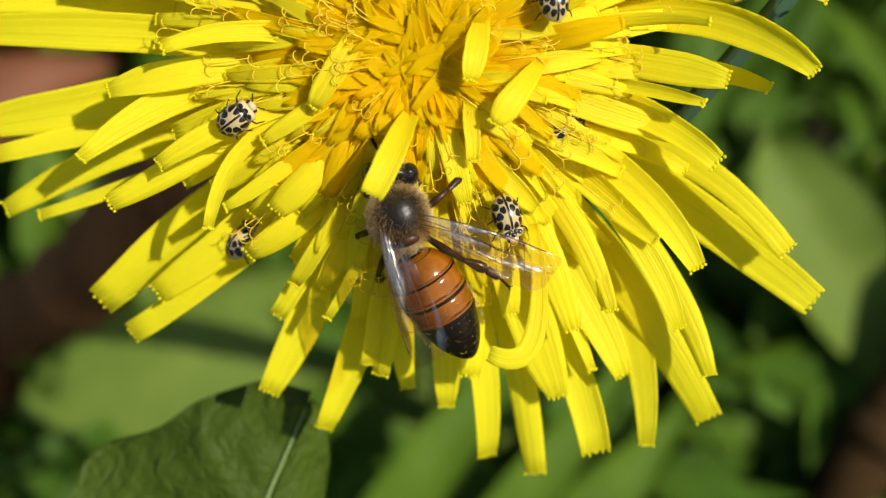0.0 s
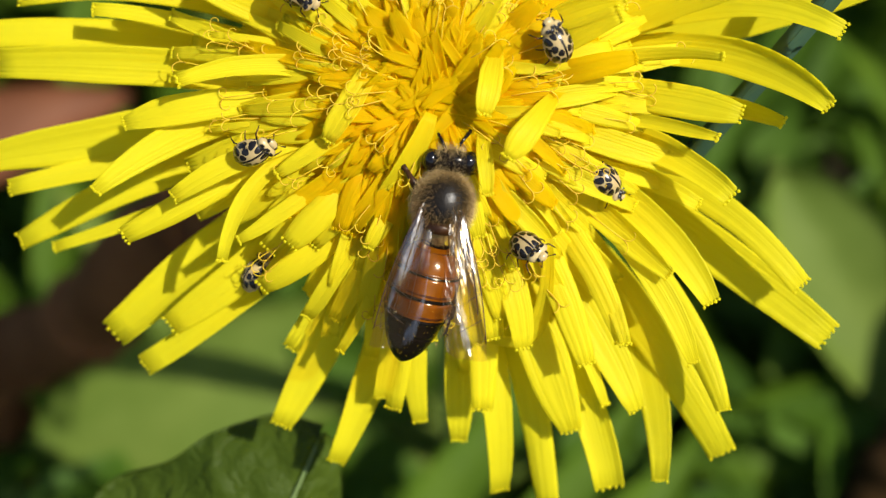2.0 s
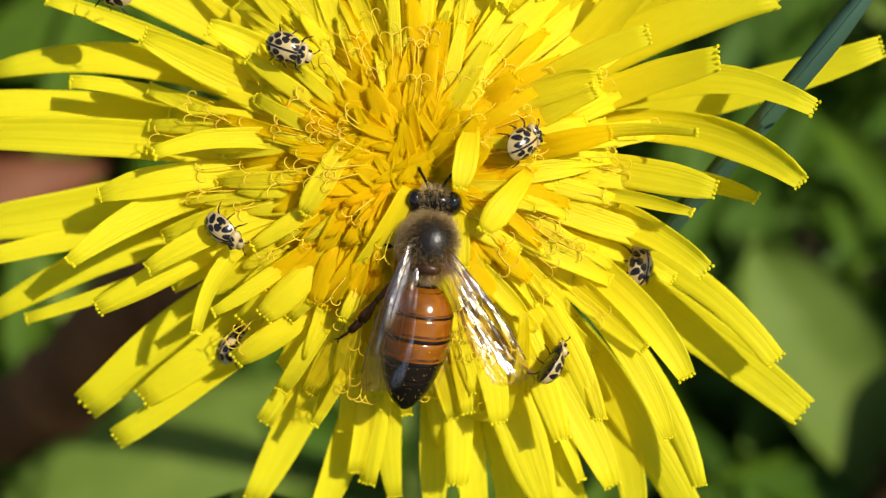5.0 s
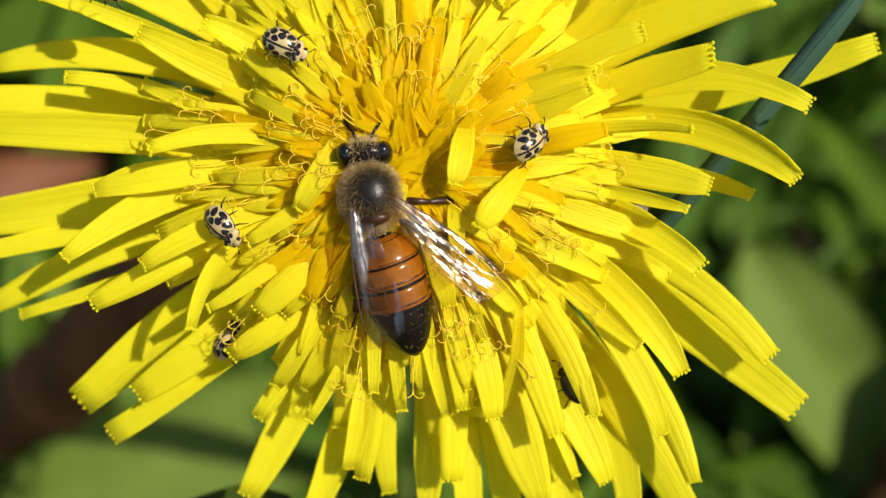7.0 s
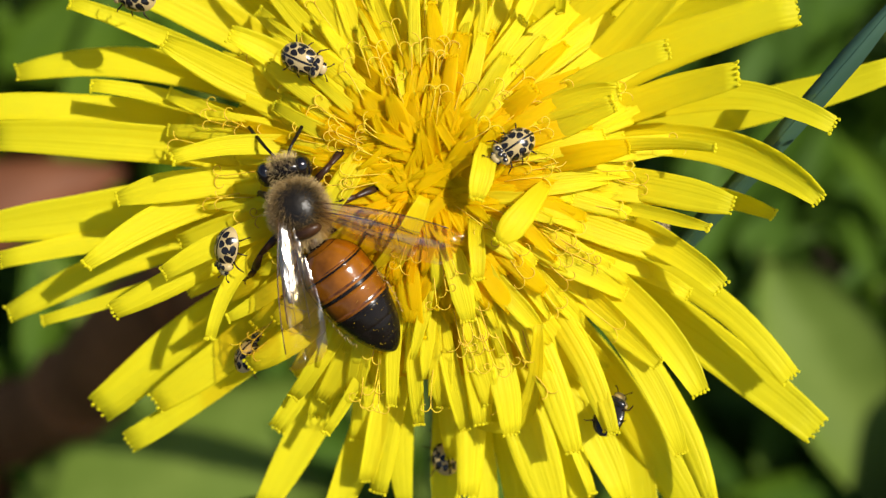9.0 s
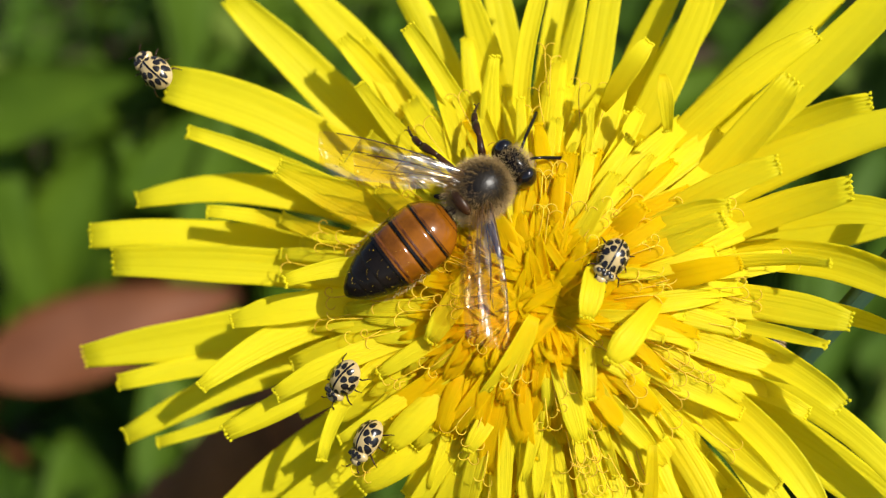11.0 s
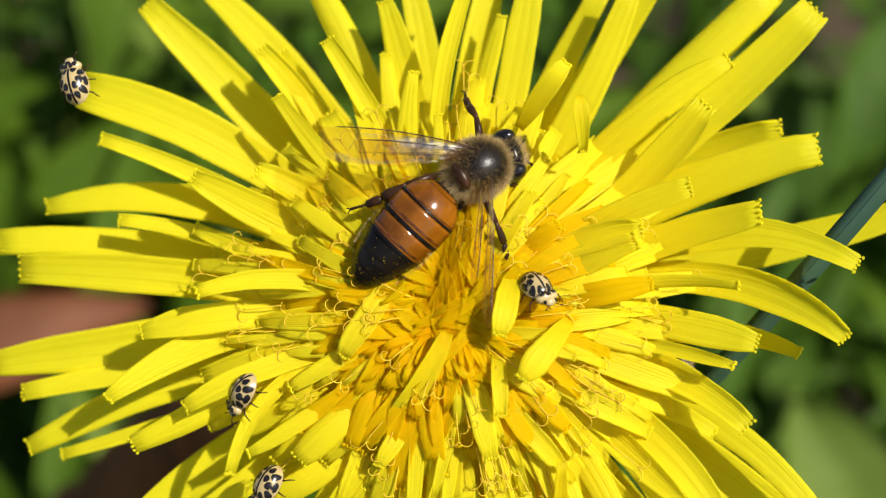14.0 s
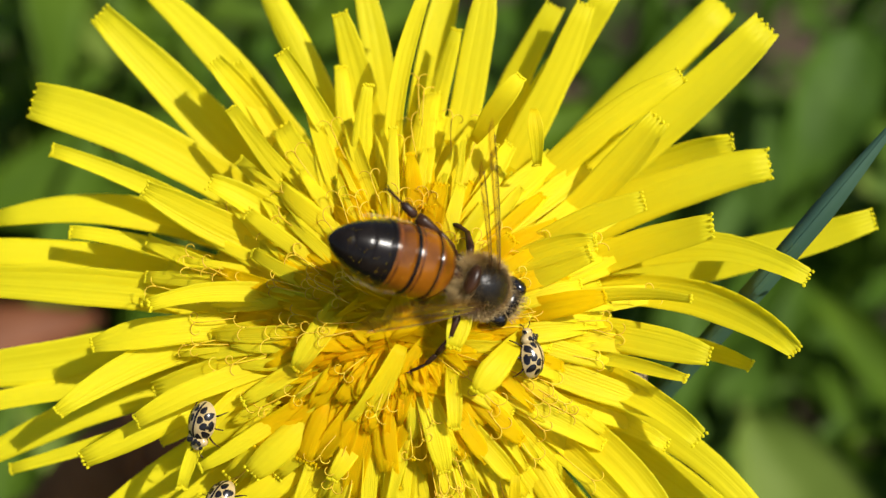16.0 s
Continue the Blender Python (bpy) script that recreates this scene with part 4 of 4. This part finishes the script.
def bug_mm(vf):
    return [Vector(v) * MM * BUG for v in vf[0]], vf[1]


def ladybird():
    bug = tagged(new("ladybird"), "tiny cream ladybird with black spots and a black seam", "ladybird", "ladybirds on the flower")
    hw, hl, hh, base = 0.98, 1.30, 0.94, 0.30
    under = part("underside", raw("underside", *bug_mm(ellipsoid((0, 0.05, 0.32), (0.98, 1.30, 0.26), 10, 18)), SPOT), bug, "black underside")
    part("breastplate", raw("breastplate", *bug_mm(ellipsoid((0, 1.20, 0.30), (0.70, 0.36, 0.34), 8, 14)), SPOT), bug, "black breastplate")
    for sign in (-1, 1):
        verts, faces = [], []
        n, m = 9, 12
        for i in range(n + 1):
            for k in range(m + 1):
                ang = math.pi * k / m - math.pi / 2
                rad = i / n
                u = rad * math.cos(ang)
                v = rad * math.sin(ang)
                p = dome(u * 0.999, v * 0.999, hw, hl, hh, base)
                verts.append(Vector((sign * (p.x + 0.012), p.y, p.z)))
        for i in range(n):
            for k in range(m):
                a = i * (m + 1) + k
                f = (a, a + m + 1, a + m + 2, a + 1)
                faces.append(f if sign > 0 else tuple(reversed(f)))
        case = part("wing_case", raw("wing_case", *bug_mm((verts, faces)), CREAM), bug, "cream wing case with black spots")
        marks = [(0.31, 0.68, 0.17, 0.15), (0.70, 0.50, 0.16, 0.18), (0.62, 0.10, 0.20, 0.18), (0.90, 0.02, 0.08, 0.24),
                 (0.32, -0.18, 0.18, 0.17), (0.68, -0.42, 0.18, 0.18), (0.29, -0.64, 0.17, 0.15)]
        for u, v, ru, rv in marks:
            ru, rv = ru * 1.13, rv * 1.13
            part("spot", raw("spot", *bug_mm(patch(sign, u, v, ru, rv, hw, hl, hh, base)), SPOT), case, "black spot")
    strip_v, strip_f = [], []
    for i in range(15):
        v = -0.97 + 1.94 * i / 14
        for u in (-0.075, 0.0, 0.075):
            strip_v.append(dome(u, v * 0.99, hw, hl, hh, base, 1.015))
    for i in range(14):
        for k in range(2):
            a = i * 3 + k
            strip_f.append((a, a + 1, a + 4, a + 3))
    part("seam", raw("seam", *bug_mm((strip_v, strip_f)), SPOT), bug, "black seam between the wing cases")
    neck = part("pronotum", raw("pronotum", *bug_mm(ellipsoid((0, 1.22, 0.46), (0.78, 0.40, 0.44), 10, 16)), CREAM), bug, "cream neck shield with black dots")
    for x, y in ((-0.42, 1.30), (0.42, 1.30), (-0.18, 1.22), (0.18, 1.22), (0, 1.40)):
        z = 0.46 + 0.44 * math.sqrt(max(0, 1 - (x / 0.80) ** 2 - ((y - 1.22) / 0.40) ** 2))
        part("dot", raw("dot", *bug_mm(ellipsoid((x, y, z - 0.01), (0.19, 0.16, 0.06), 6, 8)), SPOT), neck, "black dot")
    skull = part("ladybird_head", raw("ladybird_head", *bug_mm(ellipsoid((0, 1.64, 0.36), (0.42, 0.28, 0.28), 8, 12)), CREAM), bug, "small pale head")
    for sign in (-1, 1):
        part("eye", raw("eye", *bug_mm(ellipsoid((sign * 0.34, 1.67, 0.42), (0.13, 0.15, 0.15), 6, 8)), EYE_BLACK), skull)
        part("antenna", raw("antenna", *bug_mm(tube([(sign * 0.2, 1.84, 0.31), (sign * 0.42, 2.1, 0.38), (sign * 0.62, 2.22, 0.30)], [0.035, 0.03, 0.06], 5)), LEG), skull)
        for y, reach in ((0.85, 0.5), (0.15, 0.1), (-0.5, -0.45)):
            path = [(sign * 0.6, y, 0.2), (sign * 1.00, y + reach * 0.4, 0.22), (sign * 1.14, y + reach * 0.8, -0.05), (sign * 1.22, y + reach, -0.28)]
            part("leg", raw("leg", *bug_mm(tube(path, [0.07, 0.055, 0.042, 0.03], 5)), LEG), bug, "thin brown leg")
    return bug


def patch(sign, u, v, ru, rv, hw, hl, hh, base):
    """A round patch of colour, raised a hair off the dome."""
    verts, faces = [], []
    rings, sides = 2, 12
    verts.append(dome(u, v, hw, hl, hh, base, 1.018))
    for i in range(1, rings + 1):
        for k in range(sides):
            a = TAU * k / sides
            wob = 1 + 0.09 * math.sin(3 * a + u * 9 + v * 5)
            uu, vv = u + ru * wob * math.cos(a) * i / rings, v + rv * wob * math.sin(a) * i / rings
            lim = math.hypot(uu, vv)
            if lim > 0.985:
                uu, vv = uu * 0.985 / lim, vv * 0.985 / lim
            verts.append(dome(uu, vv, hw, hl, hh, base, 1.018 if i < rings else 1.006))
    for k in range(sides):
        j = (k + 1) % sides
        faces.append((0, 1 + k, 1 + j))
        faces.append((1 + k, 1 + sides + k, 1 + sides + j, 1 + j))
    return [Vector((sign * p.x, p.y, p.z)) for p in verts], [f if sign > 0 else tuple(reversed(f)) for f in faces]


first_bug = ladybird()
ladybirds = [first_bug] + [copy_thing(first_bug, Matrix.Identity(4)) for _ in range(8)]


# ---- what moves ----
# bee: seconds, place across the flower (mm), heading, bend of the abdomen sideways and down, turn of the head
BEE_WAY = [
    (0, -3.53, -4.03, 14, 15, 17, -15),
    (0.5, -4.52, -4.13, 13, 6, 11, -6),
    (1, -2.92, -3.63, -1, -3, 22, 3),
    (1.5, -2.91, -2.18, -14, -4, 0, 4),
    (2, -1.70, -1.40, -11, -6, 15, 6),
    (2.5, -1.76, -0.89, -6, -6, 11, 6),
    (3, -1.56, -1.42, -13, -5, 25, 4),
    (3.5, -1.62, -0.87, -10, -4, 20, 4),
    (4, -0.75, -0.02, -8, -5, 14, 5),
    (4.2, -0.62, -0.01, -8, -6, 19, 6),
    (6.3, -3.17, 2.84, 5, 5, 0, -5),
    (6.5, -3.53, 3.14, 11, 5, 0, -5),
    (7, -4.22, 3.14, 10, 7, 15, -7),
    (7.5, -3.09, 3.24, 14, 1, 18, -1),
    (8, -3.28, 3.57, 32, -8, 20, 7),
    (8.2, -4.37, 2.68, 32, 5, 19, -5),
    (10.3, -13.60, 8.06, 9, 15, 0, -15),
    (10.5, -13.60, 10.40, -7, 0, 0, -0),
    (10.6, -11.77, 11.77, -43, 15, 0, -15),
    (11, -5.51, 11.33, -51, -1, 0, 1),
    (11.5, -4.10, 11.70, -83, 2, 0, -2),
    (12, -3.08, 12.34, -87, 15, 23, -15),
    (12.5, -1.49, 12.36, -71, 8, 0, -8),
    (13, -0.64, 12.75, -81, 18, 0, -18),
    (13.5, -0.13, 12.22, -69, -5, 4, 5),
    (14, -0.71, 13.57, -57, 15, 30, -14),
    (14.5, 0.95, 13.60, -97, 14, 0, -14),
    (15, 0.89, 15.01, -73, -2, 0, 2),
    (15.5, 1.40, 8.60, -107, 2, 42, -5),
    (16, 2.15, 7.30, -112, 10, 54, -12),
]
# seconds, how far the wings of either side stand out from the body, their tilt, and how much the ends rise (degrees)
WING_WAY = [
    (0, 2, 58, -9, 0, 0),
    (0.5, 4, 52, -9, 0, 0),
    (1, 8, 58, -6, 9, 0),
    (1.5, 8, 34, -4, 11, 0),
    (2, 10, 20, 8, 16, -5),
    (2.5, 10, 30, 11, 18, -7),
    (3, 10, 26, 5, 18, -6),
    (3.5, 10, 30, 12, 18, -8),
    (4, 14, 30, 10, 18, -8),
    (4.2, 16, 32, 10, 18, -8),
    (6.3, 4, 46, -6, 2, 0),
    (7, 4, 46, -4, 12, 3),
    (7.5, 6, 24, 10, 14, 0),
    (8, 4, 30, 10, 4, 0),
    (8.2, 5, 42, 6, 4, 0),
    (10.3, 60, 52, 2, 60, -17),
    (10.5, 64, 50, 1, 60, -18),
    (11, 54, 58, 3, 4, -15),
    (11.5, 66, 82, -20, 68, 0),
    (12, 46, 50, -20, 60, 0),
    (12.5, 4, 78, -12, 72, 0),
    (13, 52, 66, -15, 74, -9),
    (13.5, 64, 74, -15, 74, 0),
    (14, 40, 62, -15, 66, 0),
    (14.5, 17, 9, -2, 6, -14),
    (15, 20, 32, -2, 4, -15),
    (15.5, 72, 30, -62, 40, 0),
    (16, 62, 34, -40, 44, 0),
]
# seconds, how far forward each leg is put out from straight sideways (degrees): fore, middle and hind leg of the right side, then of the left
LEG_WAY = [
    (0, None, 25, -45, None, None, None),
    (0.5, None, 45, -38, None, 25, None),
    (1, 65, None, -60, None, 30, None),
    (1.5, None, None, -78, None, None, None),
    (2, None, None, -82, None, 48, None),
    (2.5, None, None, None, None, 30, None),
    (3, None, None, None, None, 5, None),
    (3.5, None, None, None, None, 48, None),
    (4, None, None, None, None, 10, -45),
    (4.2, None, None, None, None, 8, -45),
    (6.3, None, 20, -45, None, None, -78),
    (6.5, None, 16, -48, None, None, -80),
    (7, None, -12, -35, None, None, -75),
    (7.5, 25, -18, None, 25, -40, -72),
    (8, 12, None, None, None, -28, -68),
    (8.2, 15, -10, None, None, -30, -66),
    (10.3, 40, 5, -62, None, None, None),
    (10.5, 45, 0, -65, None, None, None),
    (11, None, -22, None, 30, -8, None),
    (11.5, 40, 2, -58, 35, None, -62),
    (12, 38, -18, -58, None, None, -72),
    (12.5, None, -8, None, 22, None, None),
    (13, 12, None, None, None, None, -68),
    (13.5, None, -12, None, None, None, -64),
    (14, None, -10, None, 20, None, -80),
    (14.5, 15, -10, -72, None, -30, -68),
    (15, 8, -15, -74, None, None, -78),
    (15.5, 20, None, -78, None, None, -74),
    (16, None, 0, -82, None, None, -74),
]


def on_face(x, y, z):
    return FACE @ Matrix.Translation(Vector((x, y, z)) * MM)


def bee_ways():
    body, belly, face = [], [], []
    for t, x, y, heading, side, down, nod in BEE_WAY:
        # late in the walk the bee dives head first, and its tail rises
        dive = (0.35 * max(0.0, min(1.0, (t - 11.5) / 0.5)) + 0.4 * max(0.0, min(1.0, (t - 15.0) / 0.5))) * down
        body.append((t, on_face(x, y, 3.0 + 0.022 * dive) @ pose(0, 0, 0, -2 - dive, 0, heading)))
        belly.append((t, pose(0, -2.1 * MM, -0.1 * MM, 2 + down - 1.1 * dive, 0, side)))
        bow = 26 * max(0.0, min(1.0, (t - 11.0) / 0.8)) - 0.6 * dive
        face.append((t, pose(0, (2.05 - 0.014 * bow) * MM, (-0.35 - 0.02 * bow) * MM, -14 - bow, 0, nod)))
    walk(bee, body)
    walk(bee_belly, belly)
    walk(bee_face, face)
    for wing, sign, rear in bee_wings:
        rows = []
        for t, left, right, tilt_left, tilt_right, rise in WING_WAY:
            out, tilt = (right, tilt_right) if sign > 0 else (left, tilt_left)
            base = (sign * 1.15 * MM, (-0.75 if rear else -0.15) * MM, (1.02 if rear else 1.15) * MM)
            rows.append((t, pose(*base, 3 + rise, tilt, sign * (out * (0.92 if rear else 1.0) + (2 if rear else 0)))))
        walk(wing, rows)
    for leg, sign, y, yaw, k in bee_legs:
        rows = []
        for t, *turns in LEG_WAY:
            given = turns[k if sign > 0 else 3 + k]
            # a leg that is not put out is drawn in under the body
            out, drop = (given, 0) if given is not None else (yaw, 50)
            rows.append((t, pose(sign * 0.75 * MM, y * MM, -0.75 * MM, 0, 0, out if sign > 0 else 180 - out) @ pose(0, 0, 0, 0, drop, 0)))
        walk(leg, rows)


def ladybird_ways():
    ladybird_a = [(0, -13.10, 1.75, 1.2, -60, 15), (1.5, -12.92, 1.70, 1.2, -68, 28), (2, -12.95, 1.97, 1.2, -74, 42), (3.5, -13.22, 1.09, 1.2, -101, 40), (4.2, -13.29, 1.33, 1.2, -113, 35), (6.3, -12.82, 1.82, 1.2, -141, 18), (7, -12.88, 1.65, 1.2, -137, 18), (8, -12.84, 1.67, 1.2, -133, 18), (9.15, -13.86, 0.55, 1.2, -206, 20), (10.3, -14.88, -0.58, 1.2, -280, 0), (11, -13.42, 0.18, 1.2, -222, 0), (12.5, -13.36, 0.31, 1.2, -226, 20), (14.5, -14.15, -0.09, 1.2, -212, 24), (16, -13.71, -0.80, 1.2, -197, 5)]
    ladybird_b = [(0.00, 2.71, -4.13, 1.0, -166), (1.00, 3.40, -4.37, 1.0, -161), (1.50, 2.89, -4.33, 1.0, -141, 0, 25), (2.00, 3.26, -4.18, 1.0, -138, 0, 45), (2.50, 2.84, -3.85, 1.0, -174, 0, 50), (3.00, 3.35, -4.30, 1.0, -109, 0, 45), (3.25, 3.33, -4.25, 1.0, -61, 0, 40), (3.50, 3.32, -4.20, 1.0, -13, 0, 40), (4.00, 3.75, -4.52, 1.0, -83, 0, 20), (4.60, 5.00, -5.70, 1.0, -60, 60), (5.15, 6.09, -6.92, 0.6, -28, 110), (6.30, 8.33, -9.12, -1.2, 27, 140), (7.00, 8.07, -8.52, -1.4, 27, 140), (8.00, 8.68, -8.32, -1.8, 29, 140), (9.15, 9.05, -9.34, -1.0, -42, 155), (10.30, 9.33, -10.25, -1.5, -113, 155), (16.00, 9.33, -10.25, -1.5, -113, 155)]
    ladybird_c = [(0.00, 5.46, 8.19, 1.8, 7), (1.50, 5.23, 7.79, 1.8, 8), (2.00, 4.82, 7.85, 1.8, 34, 0, 30), (2.50, 4.65, 6.69, 1.8, 42, 0, 55), (2.75, 4.47, 6.65, 1.8, -3), (3.00, 4.28, 6.61, 1.8, -49), (3.50, 4.11, 6.43, 1.8, -69), (4.20, 4.04, 6.37, 1.8, -65, 20, -25), (6.30, 4.41, 6.36, 1.8, -60, 26, -18), (7.00, 4.72, 6.12, 1.8, -58, 26, -20), (7.50, 4.19, 6.39, 1.8, 3, 20, -30), (8.00, 3.66, 6.65, 1.8, 72, 0, -10), (9.15, 2.86, 6.97, 1.8, 131), (10.30, 2.07, 7.29, 1.8, 190), (10.60, 1.51, 8.09, 1.8, 148), (11.00, 2.15, 7.26, 1.8, 150), (12.50, 1.57, 6.69, 1.8, 172, 0, 30), (13.00, 2.10, 6.40, 1.8, 190, 0, 45), (14.00, 2.75, 6.35, 1.8, 200, -10, 40), (14.50, 3.60, 6.27, 1.8, 220, -28, -25), (15.00, 4.06, 5.67, 1.8, 212), (15.25, 4.22, 5.44, 1.8, 291, 25, 0), (15.50, 4.39, 5.20, 1.8, 369, 48, 0), (16.00, 4.90, 3.30, 1.5, 384, 40, 20)]
    ladybird_d = [(0.00, 6.15, 0.90, -1.3, -72), (1.50, 7.38, 0.08, -1.3, -132), (2.00, 7.85, -0.13, -1.3, -130), (3.00, 8.47, -1.23, -1.3, -135), (3.50, 9.70, -2.39, 0.0, -97, 70), (4.00, 10.54, -2.90, 0.0, -77, 30), (5.15, 11.86, -0.54, -2.5, -3), (6.30, 13.19, 1.82, -5.0, 71), (7.00, 12.21, 2.55, -6.0, 73), (16.00, 12.21, 2.55, -6.0, 73)]
    ladybird_g = [(0.00, -13.72, -6.09, -3.5, -27), (7.00, -13.39, -6.05, -3.5, -31), (10.30, -12.49, -4.88, -0.5, -29), (10.53, -12.33, -4.43, -0.0, -86), (10.77, -12.18, -3.99, 0.4, -143), (11.00, -12.03, -3.54, 0.9, -200), (14.50, -12.60, -5.50, 0.9, -197), (16.00, -12.60, -5.50, 0.9, -197)]
    ladybird_h = [(0.00, -10.24, 11.22, 1.2, -126), (3.30, -10.24, 11.22, 1.2, -126), (3.50, -9.67, 12.15, 1.2, -111), (7.00, -9.48, 12.11, 1.2, -115), (8.00, -9.77, 12.16, 1.2, -118), (8.20, -9.72, 12.10, 1.2, -117), (10.30, -9.96, 11.87, 1.2, -110), (10.60, -9.55, 13.08, -2.0, -99), (11.20, -4.06, 13.36, -6.0, -98), (16.00, -4.06, 13.36, -6.0, -98)]
    ladybird_i = [(0.00, -19.48, 15.41, 2.2, 76), (10.30, -19.48, 15.41, 2.2, 76), (10.60, -22.03, 16.76, 2.2, 69), (11.00, -25.60, 18.70, 2.2, 48), (12.50, -25.60, 18.78, 2.2, 20), (14.50, -25.12, 17.89, 2.2, 15), (14.75, -25.63, 17.84, -0.9, 74), (15.00, -26.13, 17.79, -4.0, 117), (15.50, -23.69, 18.32, -10.0, 62), (16.00, -23.25, 18.42, -10.0, 65)]
    ladybird_j = [(0.00, -17.90, -5.08, -10.0, 9), (2.50, -17.90, -5.08, -10.0, 9), (3.30, -16.88, -5.00, -6.0, -5), (3.37, -16.95, -4.84, -6.0, 54), (3.43, -17.02, -4.68, -6.0, 113), (3.50, -17.08, -4.53, -6.0, 172), (4.20, -17.72, -4.44, -6.0, 155), (6.30, -19.30, -6.57, -12.0, 166), (16.00, -19.30, -6.57, -12.0, 166)]
    ladybird_k = [(0.00, -1.01, -13.46, -14.0, 20), (7.50, -0.36, -14.91, -14.0, 7), (8.00, -0.40, -13.53, -6.0, 8), (10.30, -1.75, -12.12, -6.0, 17), (16.00, -1.75, -12.12, -6.0, 17)]
    ways = [ladybird_a, ladybird_b, ladybird_c, ladybird_d, ladybird_g, ladybird_h, ladybird_i, ladybird_j, ladybird_k]
    # a row may end in the roll and the pitch of the body (degrees); how the floret under each one leans (degrees)
    leans = [(6, -24), (-12, 10), (-8, 12), (-10, 34), (-20, -30), (10, -12), (0, -8), (-10, -30), (-25, 10)]
    for bug, rows, (ax, ay) in zip(ladybirds, ways, leans):
        walk(bug, [(t, on_face(x, y, z + 0.9 * max(0, min(1, (14 - math.hypot(x - HEART.x, y - HEART.y)) / 3))) @ pose(0, 0, 0, ax, ay, 0) @ pose(0, 0, 0, (*tip, 0, 0)[1], (*tip, 0, 0)[0], heading)) for t, x, y, z, heading, *tip in rows])


def petal_ways():
    """Both are held bent until the bee turns, then swing down among the lower petals."""
    curl = [(0, 0, 0), (0.5, 4, -3), (1.0, 10, -12), (1.3, 24, -14), (1.6, 44, -8), (2.0, 50, -6), (16, 50, -6)]
    veil = [(0, 0, 0), (0.6, 3, -2), (0.9, 22, -6), (1.2, 48, -10), (1.5, 62, -12), (16, 62, -12)]
    for petal, hinge, swing in ((curled_petal, SPRING, curl), (veil_petal, VEIL, veil)):
        walk(petal, [(t, Matrix.Translation(Vector(hinge) * MM) @ pose(0, 0, 0, down, 0, side)) for t, down, side in swing])


def motions():
    petal_ways()
    bee_ways()
    ladybird_ways()


motions()
